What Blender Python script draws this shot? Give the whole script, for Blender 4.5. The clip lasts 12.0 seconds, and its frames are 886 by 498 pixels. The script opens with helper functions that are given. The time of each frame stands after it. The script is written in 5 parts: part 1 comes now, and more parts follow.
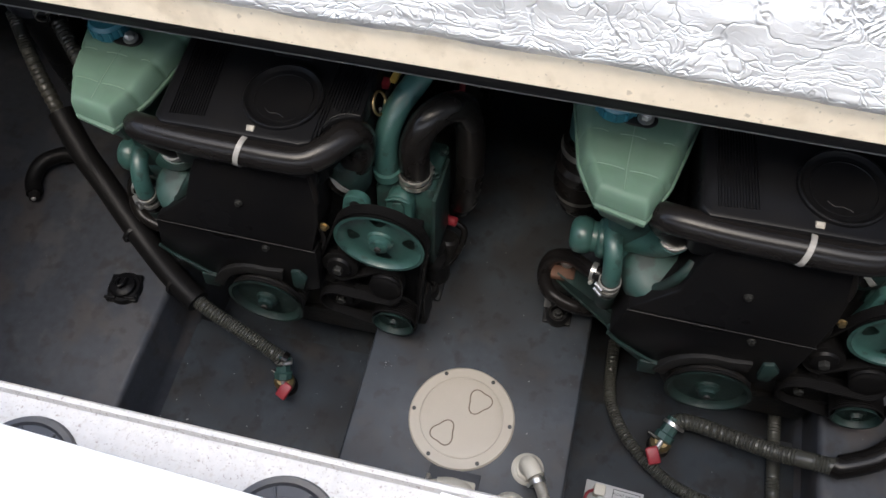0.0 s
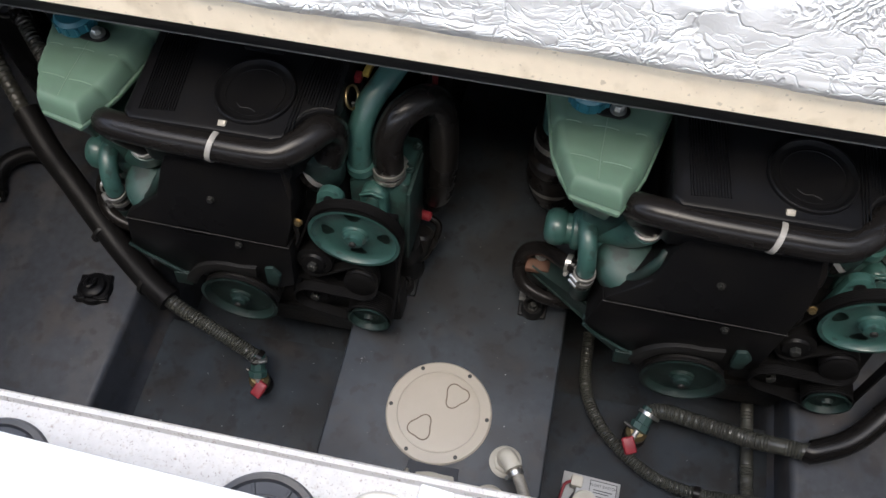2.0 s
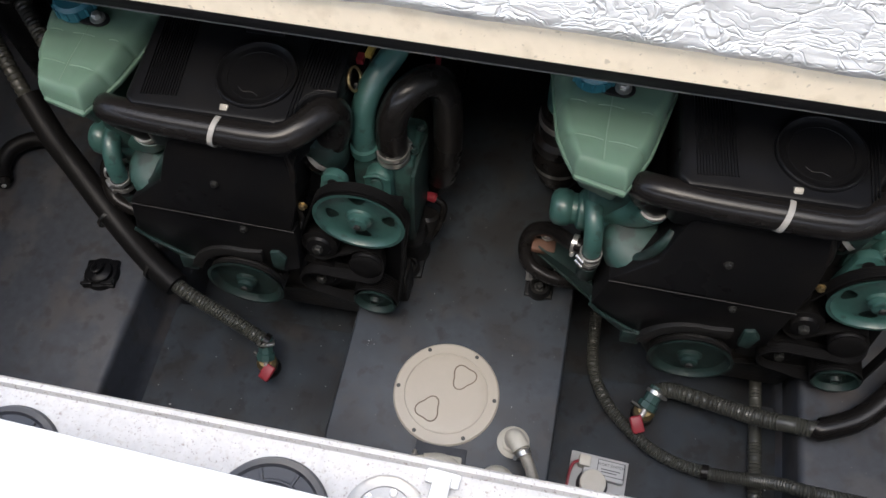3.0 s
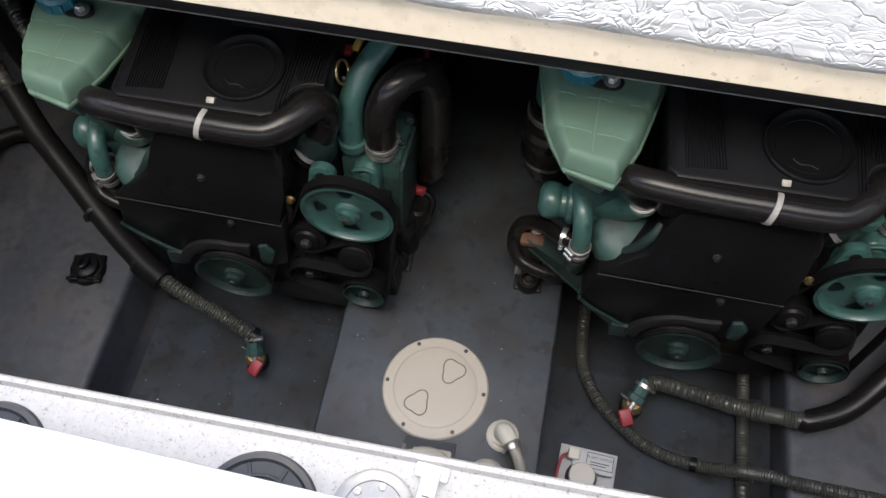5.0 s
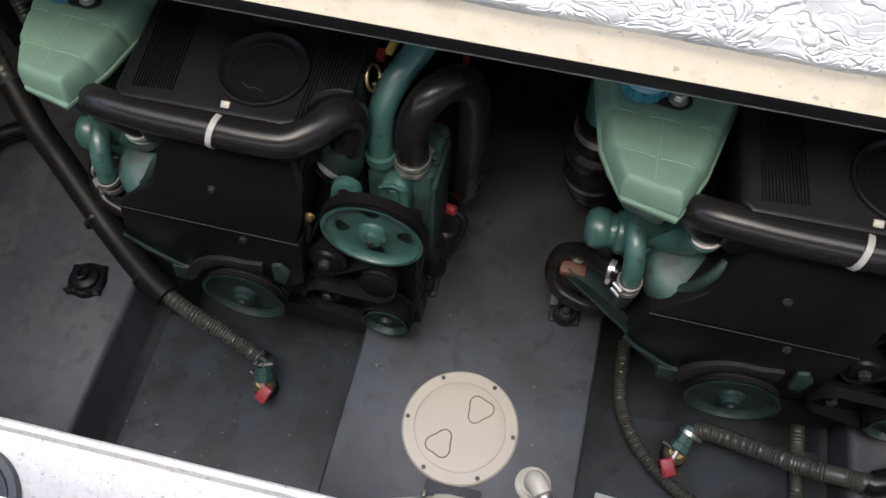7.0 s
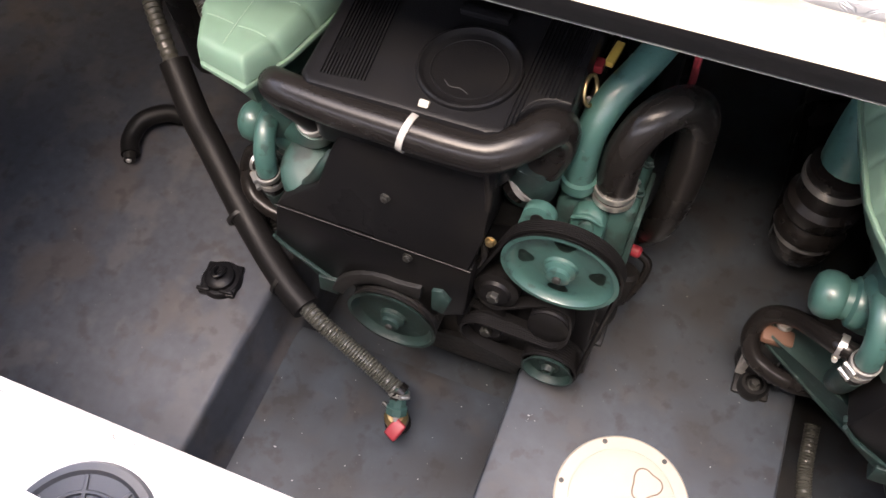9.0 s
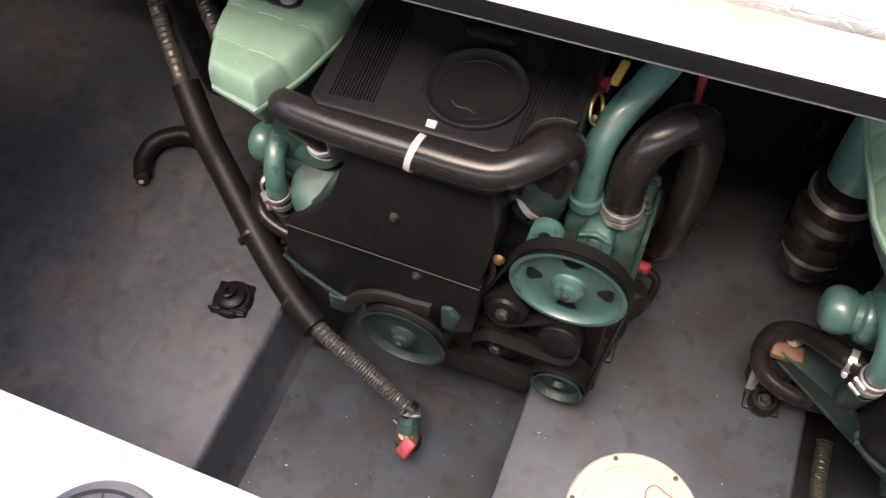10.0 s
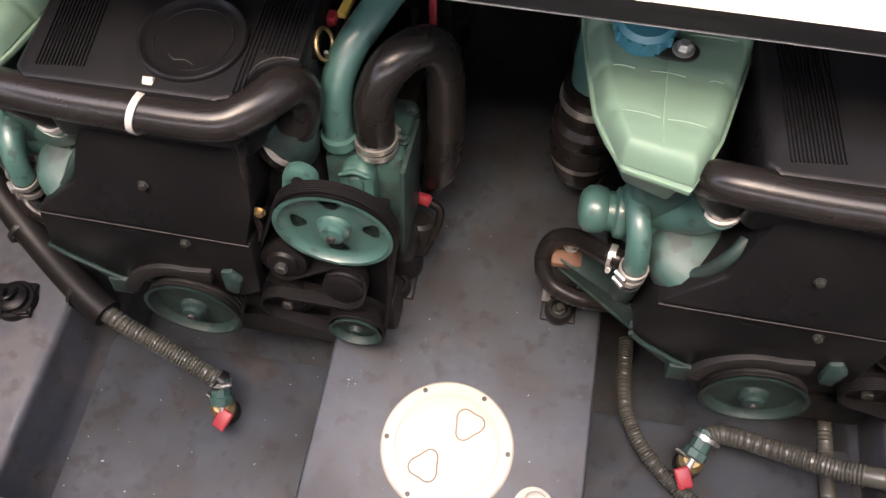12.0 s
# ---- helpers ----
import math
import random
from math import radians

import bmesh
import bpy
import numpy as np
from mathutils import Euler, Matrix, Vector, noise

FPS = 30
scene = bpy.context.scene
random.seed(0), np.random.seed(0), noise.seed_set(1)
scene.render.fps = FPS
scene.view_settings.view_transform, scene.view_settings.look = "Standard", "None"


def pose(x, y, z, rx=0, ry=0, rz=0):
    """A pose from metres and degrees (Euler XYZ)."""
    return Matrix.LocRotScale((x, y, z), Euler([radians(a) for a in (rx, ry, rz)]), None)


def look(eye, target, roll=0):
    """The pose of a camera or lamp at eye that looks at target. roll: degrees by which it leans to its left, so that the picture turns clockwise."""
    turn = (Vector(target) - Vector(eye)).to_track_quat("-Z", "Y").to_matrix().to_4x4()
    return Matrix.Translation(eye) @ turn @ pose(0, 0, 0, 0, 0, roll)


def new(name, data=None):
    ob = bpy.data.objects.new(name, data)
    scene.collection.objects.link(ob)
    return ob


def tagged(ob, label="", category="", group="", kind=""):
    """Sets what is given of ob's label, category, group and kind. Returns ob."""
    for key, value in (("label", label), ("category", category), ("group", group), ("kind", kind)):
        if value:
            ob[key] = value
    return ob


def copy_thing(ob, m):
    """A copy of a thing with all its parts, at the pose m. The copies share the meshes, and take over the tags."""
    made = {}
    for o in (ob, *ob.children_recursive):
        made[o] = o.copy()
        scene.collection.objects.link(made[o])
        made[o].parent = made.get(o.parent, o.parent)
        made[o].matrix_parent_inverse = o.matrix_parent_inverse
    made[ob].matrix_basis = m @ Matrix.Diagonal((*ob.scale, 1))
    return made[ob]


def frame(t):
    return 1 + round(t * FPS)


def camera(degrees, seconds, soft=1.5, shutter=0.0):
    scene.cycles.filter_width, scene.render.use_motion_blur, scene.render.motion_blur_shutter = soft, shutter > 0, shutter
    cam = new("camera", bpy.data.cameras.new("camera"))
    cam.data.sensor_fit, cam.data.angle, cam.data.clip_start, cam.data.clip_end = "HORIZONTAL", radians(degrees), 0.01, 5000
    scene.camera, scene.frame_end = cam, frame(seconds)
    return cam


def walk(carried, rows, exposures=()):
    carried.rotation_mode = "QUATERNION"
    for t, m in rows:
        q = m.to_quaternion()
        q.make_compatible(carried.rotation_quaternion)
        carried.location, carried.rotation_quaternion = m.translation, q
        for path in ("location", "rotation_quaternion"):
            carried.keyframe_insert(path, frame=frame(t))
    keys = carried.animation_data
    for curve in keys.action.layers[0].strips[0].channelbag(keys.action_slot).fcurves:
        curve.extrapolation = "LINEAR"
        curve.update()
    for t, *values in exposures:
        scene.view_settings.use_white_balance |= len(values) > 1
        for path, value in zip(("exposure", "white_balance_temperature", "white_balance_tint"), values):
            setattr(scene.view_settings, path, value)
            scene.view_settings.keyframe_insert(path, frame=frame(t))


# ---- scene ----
cam = camera(57.4, 12.0)
PATH = [
    (0, (0.131, 0.044, 1.491), (-0.171, 0.985, -0.248), -5.0),
    (0.5, (0.116, 0.03, 1.494), (-0.192, 1.009, -0.223), -2.9),
    (1, (0.123, 0.032, 1.496), (-0.153, 1.051, -0.202), -1.6),
    (1.5, (0.122, 0.031, 1.485), (-0.109, 1.02, -0.238), -0.8),
    (2, (0.125, 0.035, 1.485), (-0.106, 0.99, -0.256), -2.2),
    (2.5, (0.124, 0.045, 1.487), (-0.118, 0.97, -0.27), -3.7),
    (3, (0.128, 0.044, 1.483), (-0.114, 0.949, -0.284), -4.1),
    (5, (0.128, 0.044, 1.479), (-0.085, 0.943, -0.295), -2.8),
    (5.5, (0.13, 0.059, 1.459), (-0.067, 0.938, -0.326), -2.7),
    (6, (0.12, 0.08, 1.448), (-0.077, 0.955, -0.339), -2.7),
    (6.5, (0.101, 0.106, 1.423), (-0.12, 0.998, -0.354), -2.6),
    (8.5, (-0.056, 0.169, 1.243), (-0.412, 1.064, -0.51), -3.1),
    (9, (-0.1, 0.167, 1.241), (-0.543, 1.067, -0.49), -5.1),
    (9.5, (-0.106, 0.163, 1.24), (-0.581, 1.069, -0.479), -6.1),
    (10, (-0.096, 0.165, 1.249), (-0.576, 1.09, -0.459), -6.6),
    (10.5, (-0.07, 0.169, 1.252), (-0.538, 1.117, -0.446), -7.1),
    (11, (-0.02, 0.173, 1.237), (-0.429, 1.118, -0.478), -7.2),
    (11.5, (0.051, 0.18, 1.22), (-0.253, 1.12, -0.519), -5.4),
    (12, (0.066, 0.192, 1.216), (-0.135, 1.119, -0.546), -2.5),
]
EXPOSURES = [(0, -0.17, 6350, 7), (6.7, -0.06, 6350, 7), (8.4, 1.1, 6700, 15), (10, 1.2, 7250, 17), (10.8, 1.12, 7250, 17), (11.5, 1.0, 7250, 19), (12, 1.27, 7250, 19)]
walk(cam, [(t, look(eye, target, roll)) for t, eye, target, roll in PATH], EXPOSURES)
SKY, SUN = 0.72, 0.8

# ---- light ----
world = bpy.data.worlds.new("sky")
world.use_nodes = True
scene.world = world
wn = world.node_tree.nodes
sky = wn.new("ShaderNodeTexSky")
sky.sky_type, sky.sun_disc = "NISHITA", False
sky.sun_elevation, sky.sun_rotation = radians(62), radians(188)
sky.air_density, sky.dust_density = 1.0, 5.0
wn["Background"].inputs["Strength"].default_value = SKY
world.node_tree.links.new(sky.outputs["Color"], wn["Background"].inputs["Color"])
sun = new("sun", bpy.data.lights.new("sun", "SUN"))
sun.data.energy, sun.data.angle, sun.data.color = SUN, radians(45), (1.0, 0.97, 0.93)
sun.matrix_world = look((0.2, -1.5, 4.5), (0, 0.5, 0.3))


# ---- materials ----
def material(name, base, rough=0.5, metal=0.0, vary=0.15, grain=60.0, stain=6.0, dirt=None, dirt_amount=0.3, bump=0.1, bump_scale=200.0,
             rough_vary=0.1, shine=0.5, specks=None, trans=0.0, coat=0.0, sss=0.0, patchy=(0.45, 0.7)):
    m = bpy.data.materials.new(name)
    m.use_nodes = True
    n, link = m.node_tree.nodes, m.node_tree.links.new
    p = n["Principled BSDF"]
    co = n.new("ShaderNodeTexCoord")

    def noise_of(scale, detail=4.0):
        t = n.new("ShaderNodeTexNoise")
        t.inputs["Scale"].default_value, t.inputs["Detail"].default_value = scale, detail
        link(co.outputs["Object"], t.inputs["Vector"])
        return t

    fine, large, relief = noise_of(grain), noise_of(stain, 6.0), noise_of(bump_scale, 3.0)
    dark = tuple(c * (1 - vary) for c in base) + (1,)
    lite = tuple(min(1, c * (1 + vary)) for c in base) + (1,)
    a = n.new("ShaderNodeMix")
    a.data_type = "RGBA"
    a.inputs["A"].default_value, a.inputs["B"].default_value = dark, lite
    link(fine.outputs["Fac"], a.inputs["Factor"])
    ramp = n.new("ShaderNodeMapRange")
    ramp.inputs["From Min"].default_value, ramp.inputs["From Max"].default_value = patchy
    ramp.inputs["To Max"].default_value = dirt_amount
    link(large.outputs["Fac"], ramp.inputs["Value"])
    b = n.new("ShaderNodeMix")
    b.data_type = "RGBA"
    d = dirt or tuple(c * 0.5 for c in base)
    b.inputs["B"].default_value = d + (1,)
    link(a.outputs["Result"], b.inputs["A"])
    link(ramp.outputs["Result"], b.inputs["Factor"])
    colour = b.outputs["Result"]
    for scale, lo, hi, tone, much in specks or ():
        at, rise, c = noise_of(scale, 5.0), n.new("ShaderNodeMapRange"), n.new("ShaderNodeMix")
        c.data_type = "RGBA"
        rise.inputs["From Min"].default_value, rise.inputs["From Max"].default_value, rise.inputs["To Max"].default_value = lo, hi, much
        c.inputs["B"].default_value = tone + (1,)
        link(at.outputs["Fac"], rise.inputs["Value"])
        link(colour, c.inputs["A"])
        link(rise.outputs["Result"], c.inputs["Factor"])
        colour = c.outputs["Result"]
    link(colour, p.inputs["Base Color"])
    r = n.new("ShaderNodeMapRange")
    r.inputs["To Min"].default_value, r.inputs["To Max"].default_value = max(0.02, rough - rough_vary), min(1, rough + rough_vary)
    link(large.outputs["Fac"], r.inputs["Value"])
    link(r.outputs["Result"], p.inputs["Roughness"])
    bp = n.new("ShaderNodeBump")
    bp.inputs["Strength"].default_value, bp.inputs["Distance"].default_value = bump, 0.002
    link(relief.outputs["Fac"], bp.inputs["Height"])
    link(bp.outputs["Normal"], p.inputs["Normal"])
    p.inputs["Metallic"].default_value = metal
    p.inputs["Transmission Weight"].default_value = trans
    p.inputs["Specular IOR Level"].default_value = shine
    p.inputs["Coat Weight"].default_value = coat
    if sss:
        p.inputs["Subsurface Weight"].default_value = sss
        p.inputs["Subsurface Radius"].default_value = (0.02, 0.03, 0.02)
    return m


M_FLOOR = material("dark grey topcoat", (0.03, 0.0355, 0.0415), 0.38, shine=0.35, vary=0.4, grain=36, stain=9, dirt=(0.019, 0.017, 0.015), dirt_amount=0.7, bump=0.15, bump_scale=60, patchy=(0.46, 0.62), specks=((14, 0.55, 0.68, (0.04, 0.034, 0.029), 0.5), (30, 0.56, 0.66, (0.014, 0.012, 0.01), 0.6), (150, 0.71, 0.75, (0.2, 0.19, 0.17), 0.5)))
M_SHELF = material("worn dark grey topcoat", (0.036, 0.0395, 0.046), 0.42, shine=0.35, vary=0.35, grain=50, stain=12, dirt=(0.07, 0.065, 0.062), dirt_amount=0.5, bump=0.15, bump_scale=60, patchy=(0.52, 0.62), specks=((8, 0.54, 0.64, (0.055, 0.045, 0.038), 0.55), (26, 0.55, 0.66, (0.024, 0.021, 0.019), 0.6), (150, 0.71, 0.75, (0.2, 0.18, 0.15), 0.5)))
# unseen hull walls, kept light so they bounce light into the bay
M_HULL = material("painted grey hull", (0.4, 0.4, 0.395), 0.6, vary=0.2, grain=20, stain=3)
M_DECK = material("white gelcoat", (0.8, 0.8, 0.79), 0.35, vary=0.03, grain=50, stain=4, dirt=(0.7, 0.69, 0.66), dirt_amount=0.3, bump=0.03)
M_RIM = material("weathered white gelcoat", (0.58, 0.565, 0.54), 0.55, vary=0.16, grain=70, specks=((140, 0.54, 0.7, (0.42, 0.38, 0.33), 0.55), (260, 0.63, 0.69, (0.2, 0.17, 0.14), 0.65)), stain=150, dirt=(0.28, 0.23, 0.2), dirt_amount=0.8, bump=0.3, bump_scale=140, patchy=(0.62, 0.69))
M_CREAM = material("cream gelcoat", (0.73, 0.625, 0.485), 0.45, vary=0.08, grain=60, specks=((170, 0.66, 0.72, (0.27, 0.21, 0.15), 0.5), (60, 0.68, 0.72, (0.22, 0.17, 0.12), 0.5), (24, 0.54, 0.72, (0.48, 0.39, 0.28), 0.5)), stain=14, dirt=(0.5, 0.42, 0.32), dirt_amount=0.5, bump=0.12, bump_scale=80, patchy=(0.58, 0.72))
M_GASKET = material("black rubber gasket", (0.011, 0.01, 0.01), 0.7, shine=0.1, vary=0.2, grain=40)
M_TEAL = material("green engine enamel", (0.031, 0.081, 0.071), 0.4, specks=((48, 0.6, 0.66, (0.008, 0.015, 0.014), 0.6), (130, 0.68, 0.71, (0.1, 0.13, 0.12), 0.5)), vary=0.1, grain=50, stain=42, dirt=(0.02, 0.05, 0.045), dirt_amount=0.5, bump=0.15, bump_scale=90, coat=0.2, patchy=(0.6, 0.72))
# darker copy of the engine enamel: grime plus shade put into the colour
M_TEALDK = material("dull shaded green enamel", (0.013, 0.028, 0.025), 0.5, shine=0.3, vary=0.2, grain=60, specks=((60, 0.6, 0.68, (0.06, 0.08, 0.075), 0.4),), stain=25, dirt=(0.011, 0.014, 0.013), dirt_amount=0.8, bump=0.2)
M_BLACK = material("black moulded plastic", (0.0055, 0.0055, 0.006), 0.3, shine=0.1, vary=0.2, grain=80, stain=8, dirt=(0.012, 0.011, 0.01), dirt_amount=0.5, bump=0.12, bump_scale=400)
M_IRON = material("black painted iron", (0.0085, 0.0085, 0.0085), 0.4, shine=0.2, vary=0.3, grain=60, stain=20, dirt=(0.022, 0.017, 0.013), dirt_amount=0.5, bump=0.3, bump_scale=120)
M_RUBBER = material("black rubber hose", (0.008, 0.0072, 0.0068), 0.27, shine=0.24, vary=0.12, grain=60, stain=10, dirt=(0.013, 0.011, 0.01), dirt_amount=0.4, bump=0.06)
M_RIBHOSE = material("ribbed grey hose", (0.046, 0.046, 0.038), 0.33, vary=0.15, grain=40, stain=12, dirt=(0.03, 0.028, 0.025), dirt_amount=0.6, bump=0.05)
M_BELT = material("black rubber belt", (0.0065, 0.0062, 0.0062), 0.45, shine=0.13, vary=0.3)
# pale on purpose: the unseen ceiling reflects light down on the aft floor
M_LINING = material("pale bounce underside", (0.55, 0.55, 0.54), 0.7, vary=0.1, grain=20, stain=3)
M_TEALMID = material("grimy green enamel", (0.022, 0.056, 0.049), 0.55, vary=0.2, grain=60, stain=30, dirt=(0.01, 0.018, 0.017), dirt_amount=0.8, bump=0.25, bump_scale=90, patchy=(0.5, 0.6))
M_STEEL = material("stainless steel", (0.5, 0.49, 0.46), 0.33, metal=0.9, vary=0.1, grain=80, bump=0.05)
M_DULL = material("dull zinc steel", (0.4, 0.39, 0.37), 0.45, metal=0.6, vary=0.2, grain=60)
M_WHITE = material("white nylon", (0.25, 0.24, 0.22), 0.5, vary=0.1, grain=90)
M_GREY = material("dark grey plastic", (0.035, 0.036, 0.04), 0.42, vary=0.1, grain=60, bump=0.08)
M_BEIGE = material("beige plastic", (0.43, 0.385, 0.31), 0.42, vary=0.04, grain=70, stain=18, dirt=(0.42, 0.37, 0.29), dirt_amount=0.4, bump=0.05, patchy=(0.52, 0.75))
M_BEIGEDK = material("grimy beige groove", (0.17, 0.13, 0.09), 0.6, vary=0.1)
M_FIT = material("aged white plastic", (0.52, 0.49, 0.41), 0.4, vary=0.05, grain=50, stain=25, dirt=(0.4, 0.35, 0.26), dirt_amount=0.5)
M_RED = material("red plastic", (0.24, 0.022, 0.03), 0.4, vary=0.08)
M_YELLOW = material("yellow plastic", (0.5, 0.36, 0.08), 0.4, vary=0.08)
M_BRASS = material("tarnished brass", (0.32, 0.24, 0.12), 0.4, metal=0.9, vary=0.2)
M_BROWN = material("rusty brown steel", (0.1, 0.048, 0.028), 0.7, vary=0.3, grain=60)
M_BLUE = material("turquoise plastic cap", (0.02, 0.11, 0.14), 0.35, vary=0.1)
M_TANK = material("milky green plastic", (0.088, 0.146, 0.106), 0.58, shine=0.35, vary=0.05, grain=15, stain=12, dirt=(0.09, 0.16, 0.11), dirt_amount=0.5, bump=0.03, sss=0.3)
M_TANKLINE = material("pale milky green plastic", (0.12, 0.19, 0.138), 0.5, vary=0.05, grain=15, stain=12, sss=0.3)
# lower tank half: the milky plastic with the shade under its rim painted in
M_TANKLOW = material("shaded milky green plastic", (0.03, 0.065, 0.048), 0.35, vary=0.06, grain=15, stain=12, sss=0.2)
M_LABELDK = material("dark rubber mat", (0.035, 0.037, 0.042), 0.55, vary=0.1)
M_PAPER = material("white label", (0.42, 0.42, 0.41), 0.5, vary=0.05)
M_INK = material("dark ink", (0.06, 0.06, 0.06), 0.7, vary=0.1)
M_GUARD = material("near-black plastic", (0.011, 0.0105, 0.01), 0.5, shine=0.25, vary=0.15, grain=60)
M_CHIP = material("greyed paint chips", (0.3, 0.3, 0.29), 0.7, vary=0.2)
M_TOP = material("grey blocker slab", (0.22, 0.22, 0.22), 0.8, vary=0.05)
M_BOLT = material("dark oily bolt", (0.06, 0.06, 0.056), 0.45, metal=0.7, vary=0.2)
M_BRAID = material("braided clear hose", (0.24, 0.22, 0.18), 0.4, vary=0.25, grain=250, stain=30, dirt=(0.14, 0.12, 0.09), dirt_amount=0.5)


def foil_material():
    """Crumpled aluminium foil: bright flat facets, thin sharp creases and a patch of pleats."""
    m = bpy.data.materials.new("crumpled aluminium foil")
    m.use_nodes = True
    n, link = m.node_tree.nodes, m.node_tree.links.new
    p = n["Principled BSDF"]
    co = n.new("ShaderNodeTexCoord")
    warp = n.new("ShaderNodeTexNoise")
    warp.inputs["Scale"].default_value, warp.inputs["Detail"].default_value = 14, 3
    link(co.outputs["Object"], warp.inputs["Vector"])
    bent = n.new("ShaderNodeMix")
    bent.data_type, bent.blend_type = "RGBA", "LINEAR_LIGHT"
    bent.inputs["Factor"].default_value = 0.05
    link(co.outputs["Object"], bent.inputs["A"])
    link(warp.outputs["Color"], bent.inputs["B"])

    def mapped(stretch, turn):
        mp = n.new("ShaderNodeMapping")
        mp.inputs["Scale"].default_value, mp.inputs["Rotation"].default_value = stretch, (0, turn, 0)
        link(bent.outputs["Result"], mp.inputs["Vector"])
        return mp.outputs["Vector"]

    def ranged(value, lo, hi, to_lo=0.0, to_hi=1.0):
        r = n.new("ShaderNodeMapRange")
        r.interpolation_type = "SMOOTHSTEP"
        for key, v in (("From Min", lo), ("From Max", hi), ("To Min", to_lo), ("To Max", to_hi)):
            r.inputs[key].default_value = v
        link(value, r.inputs["Value"])
        return r.outputs["Result"]

    def math_of(op, a, b):
        t = n.new("ShaderNodeMath")
        t.operation = op
        for k, v in enumerate((a, b)):
            if isinstance(v, float):
                t.inputs[k].default_value = v
            else:
                link(v, t.inputs[k])
        return t.outputs["Value"]

    def creases(scale, stretch, turn, width):
        t = n.new("ShaderNodeTexVoronoi")
        t.feature = "DISTANCE_TO_EDGE"
        t.inputs["Scale"].default_value = scale
        link(mapped(stretch, turn), t.inputs["Vector"])
        return ranged(t.outputs["Distance"], 0.0, width)

    def noise_of(scale, detail, stretch, turn):
        t = n.new("ShaderNodeTexNoise")
        t.inputs["Scale"].default_value, t.inputs["Detail"].default_value = scale, detail
        link(mapped(stretch, turn), t.inputs["Vector"])
        return t.outputs["Fac"]

    spot = n.new("ShaderNodeSeparateXYZ")
    link(co.outputs["Object"], spot.inputs["Vector"])
    # the wrapped lower edge is finely creased along its length, the sheet above it is flatter
    hem = ranged(spot.outputs["Z"], 0.16, 0.2, 1.0, 0.12)
    crushed = ranged(noise_of(5.0, 2, (1, 1, 1), 0.0), 0.5, 0.6)
    large = math_of("MULTIPLY", creases(11, (1, 1, 1.6), 0.3, 0.03), 0.3)
    along = math_of("MULTIPLY", math_of("MULTIPLY", creases(30, (0.8, 1, 3.6), -0.06, 0.1), 0.22), hem)
    small = math_of("MULTIPLY", math_of("MULTIPLY", creases(58, (1, 1, 1.4), 0.6, 0.1), 0.16), crushed)
    grain = math_of("MULTIPLY", noise_of(60, 4, (1, 1, 1.6), 0.4), 0.05)
    wave = n.new("ShaderNodeTexWave")
    wave.inputs["Scale"].default_value, wave.inputs["Distortion"].default_value = 30, 7
    wave.inputs["Detail"].default_value, wave.inputs["Detail Scale"].default_value = 4, 2.2
    link(mapped((1, 1, 1), -0.75), wave.inputs["Vector"])
    patch = math_of("MULTIPLY", ranged(spot.outputs["X"], 0.3, 0.36), ranged(spot.outputs["Z"], 0.2, 0.235))
    pleats = math_of("MULTIPLY", math_of("MULTIPLY", wave.outputs["Fac"], patch), 0.55)
    height = math_of("ADD", math_of("ADD", large, along), math_of("ADD", math_of("ADD", small, grain), pleats))
    bp = n.new("ShaderNodeBump")
    bp.inputs["Strength"].default_value, bp.inputs["Distance"].default_value = 0.5, 0.008
    link(height, bp.inputs["Height"])
    link(bp.outputs["Normal"], p.inputs["Normal"])
    p.inputs["Base Color"].default_value = (0.95, 0.95, 0.95, 1)
    p.inputs["Metallic"].default_value, p.inputs["Roughness"].default_value = 0.8, 0.36
    return m


M_FOIL = foil_material()


# ---- shape helpers: everything is modelled in place; a thing's parts share its origin ----
LOC = {}


def thing(name, at, label, category, group="", kind=""):
    ob = new(name)
    ob.location = at
    LOC[ob.name] = Vector(at)
    return tagged(ob, label, category, group, kind)


def finish(me, mat, sharp=38):
    me.materials.append(mat)
    me.shade_smooth()
    me.set_sharp_from_angle(angle=radians(sharp))


def part(name, bm, mat, parent, label="", sharp=38):
    at = LOC[parent.name]
    bmesh.ops.recalc_face_normals(bm, faces=bm.faces)
    bm.transform(Matrix.Translation(-at))
    me = bpy.data.meshes.new(name)
    bm.to_mesh(me)
    bm.free()
    finish(me, mat, sharp)
    ob = new(name, me)
    ob.parent = parent
    LOC[ob.name] = at
    return tagged(ob, label)


def single(name, bm, mat, at, label, category, group="", kind="", sharp=38):
    """A thing of one mesh, with its origin at the place given."""
    bmesh.ops.recalc_face_normals(bm, faces=bm.faces)
    bm.transform(Matrix.Translation(-Vector(at)))
    me = bpy.data.meshes.new(name)
    bm.to_mesh(me)
    bm.free()
    finish(me, mat, sharp)
    ob = new(name, me)
    ob.location = at
    LOC[ob.name] = Vector(at)
    return tagged(ob, label, category, group, kind)


def box(bm, x0, x1, y0, y1, z0, z1, bevel=0.0, segs=2):
    made = bmesh.ops.create_cube(bm, size=1, matrix=Matrix.Translation(((x0 + x1) / 2, (y0 + y1) / 2, (z0 + z1) / 2)) @ Matrix.Diagonal((x1 - x0, y1 - y0, z1 - z0, 1)))
    if bevel:
        edges = list({e for v in made["verts"] for e in v.link_edges})
        bmesh.ops.bevel(bm, geom=edges, offset=bevel, segments=segs, affect="EDGES", profile=0.5)
    return bm


def axes(direction):
    d = Vector(direction).normalized()
    side = d.orthogonal().normalized()
    return side, d.cross(side), d


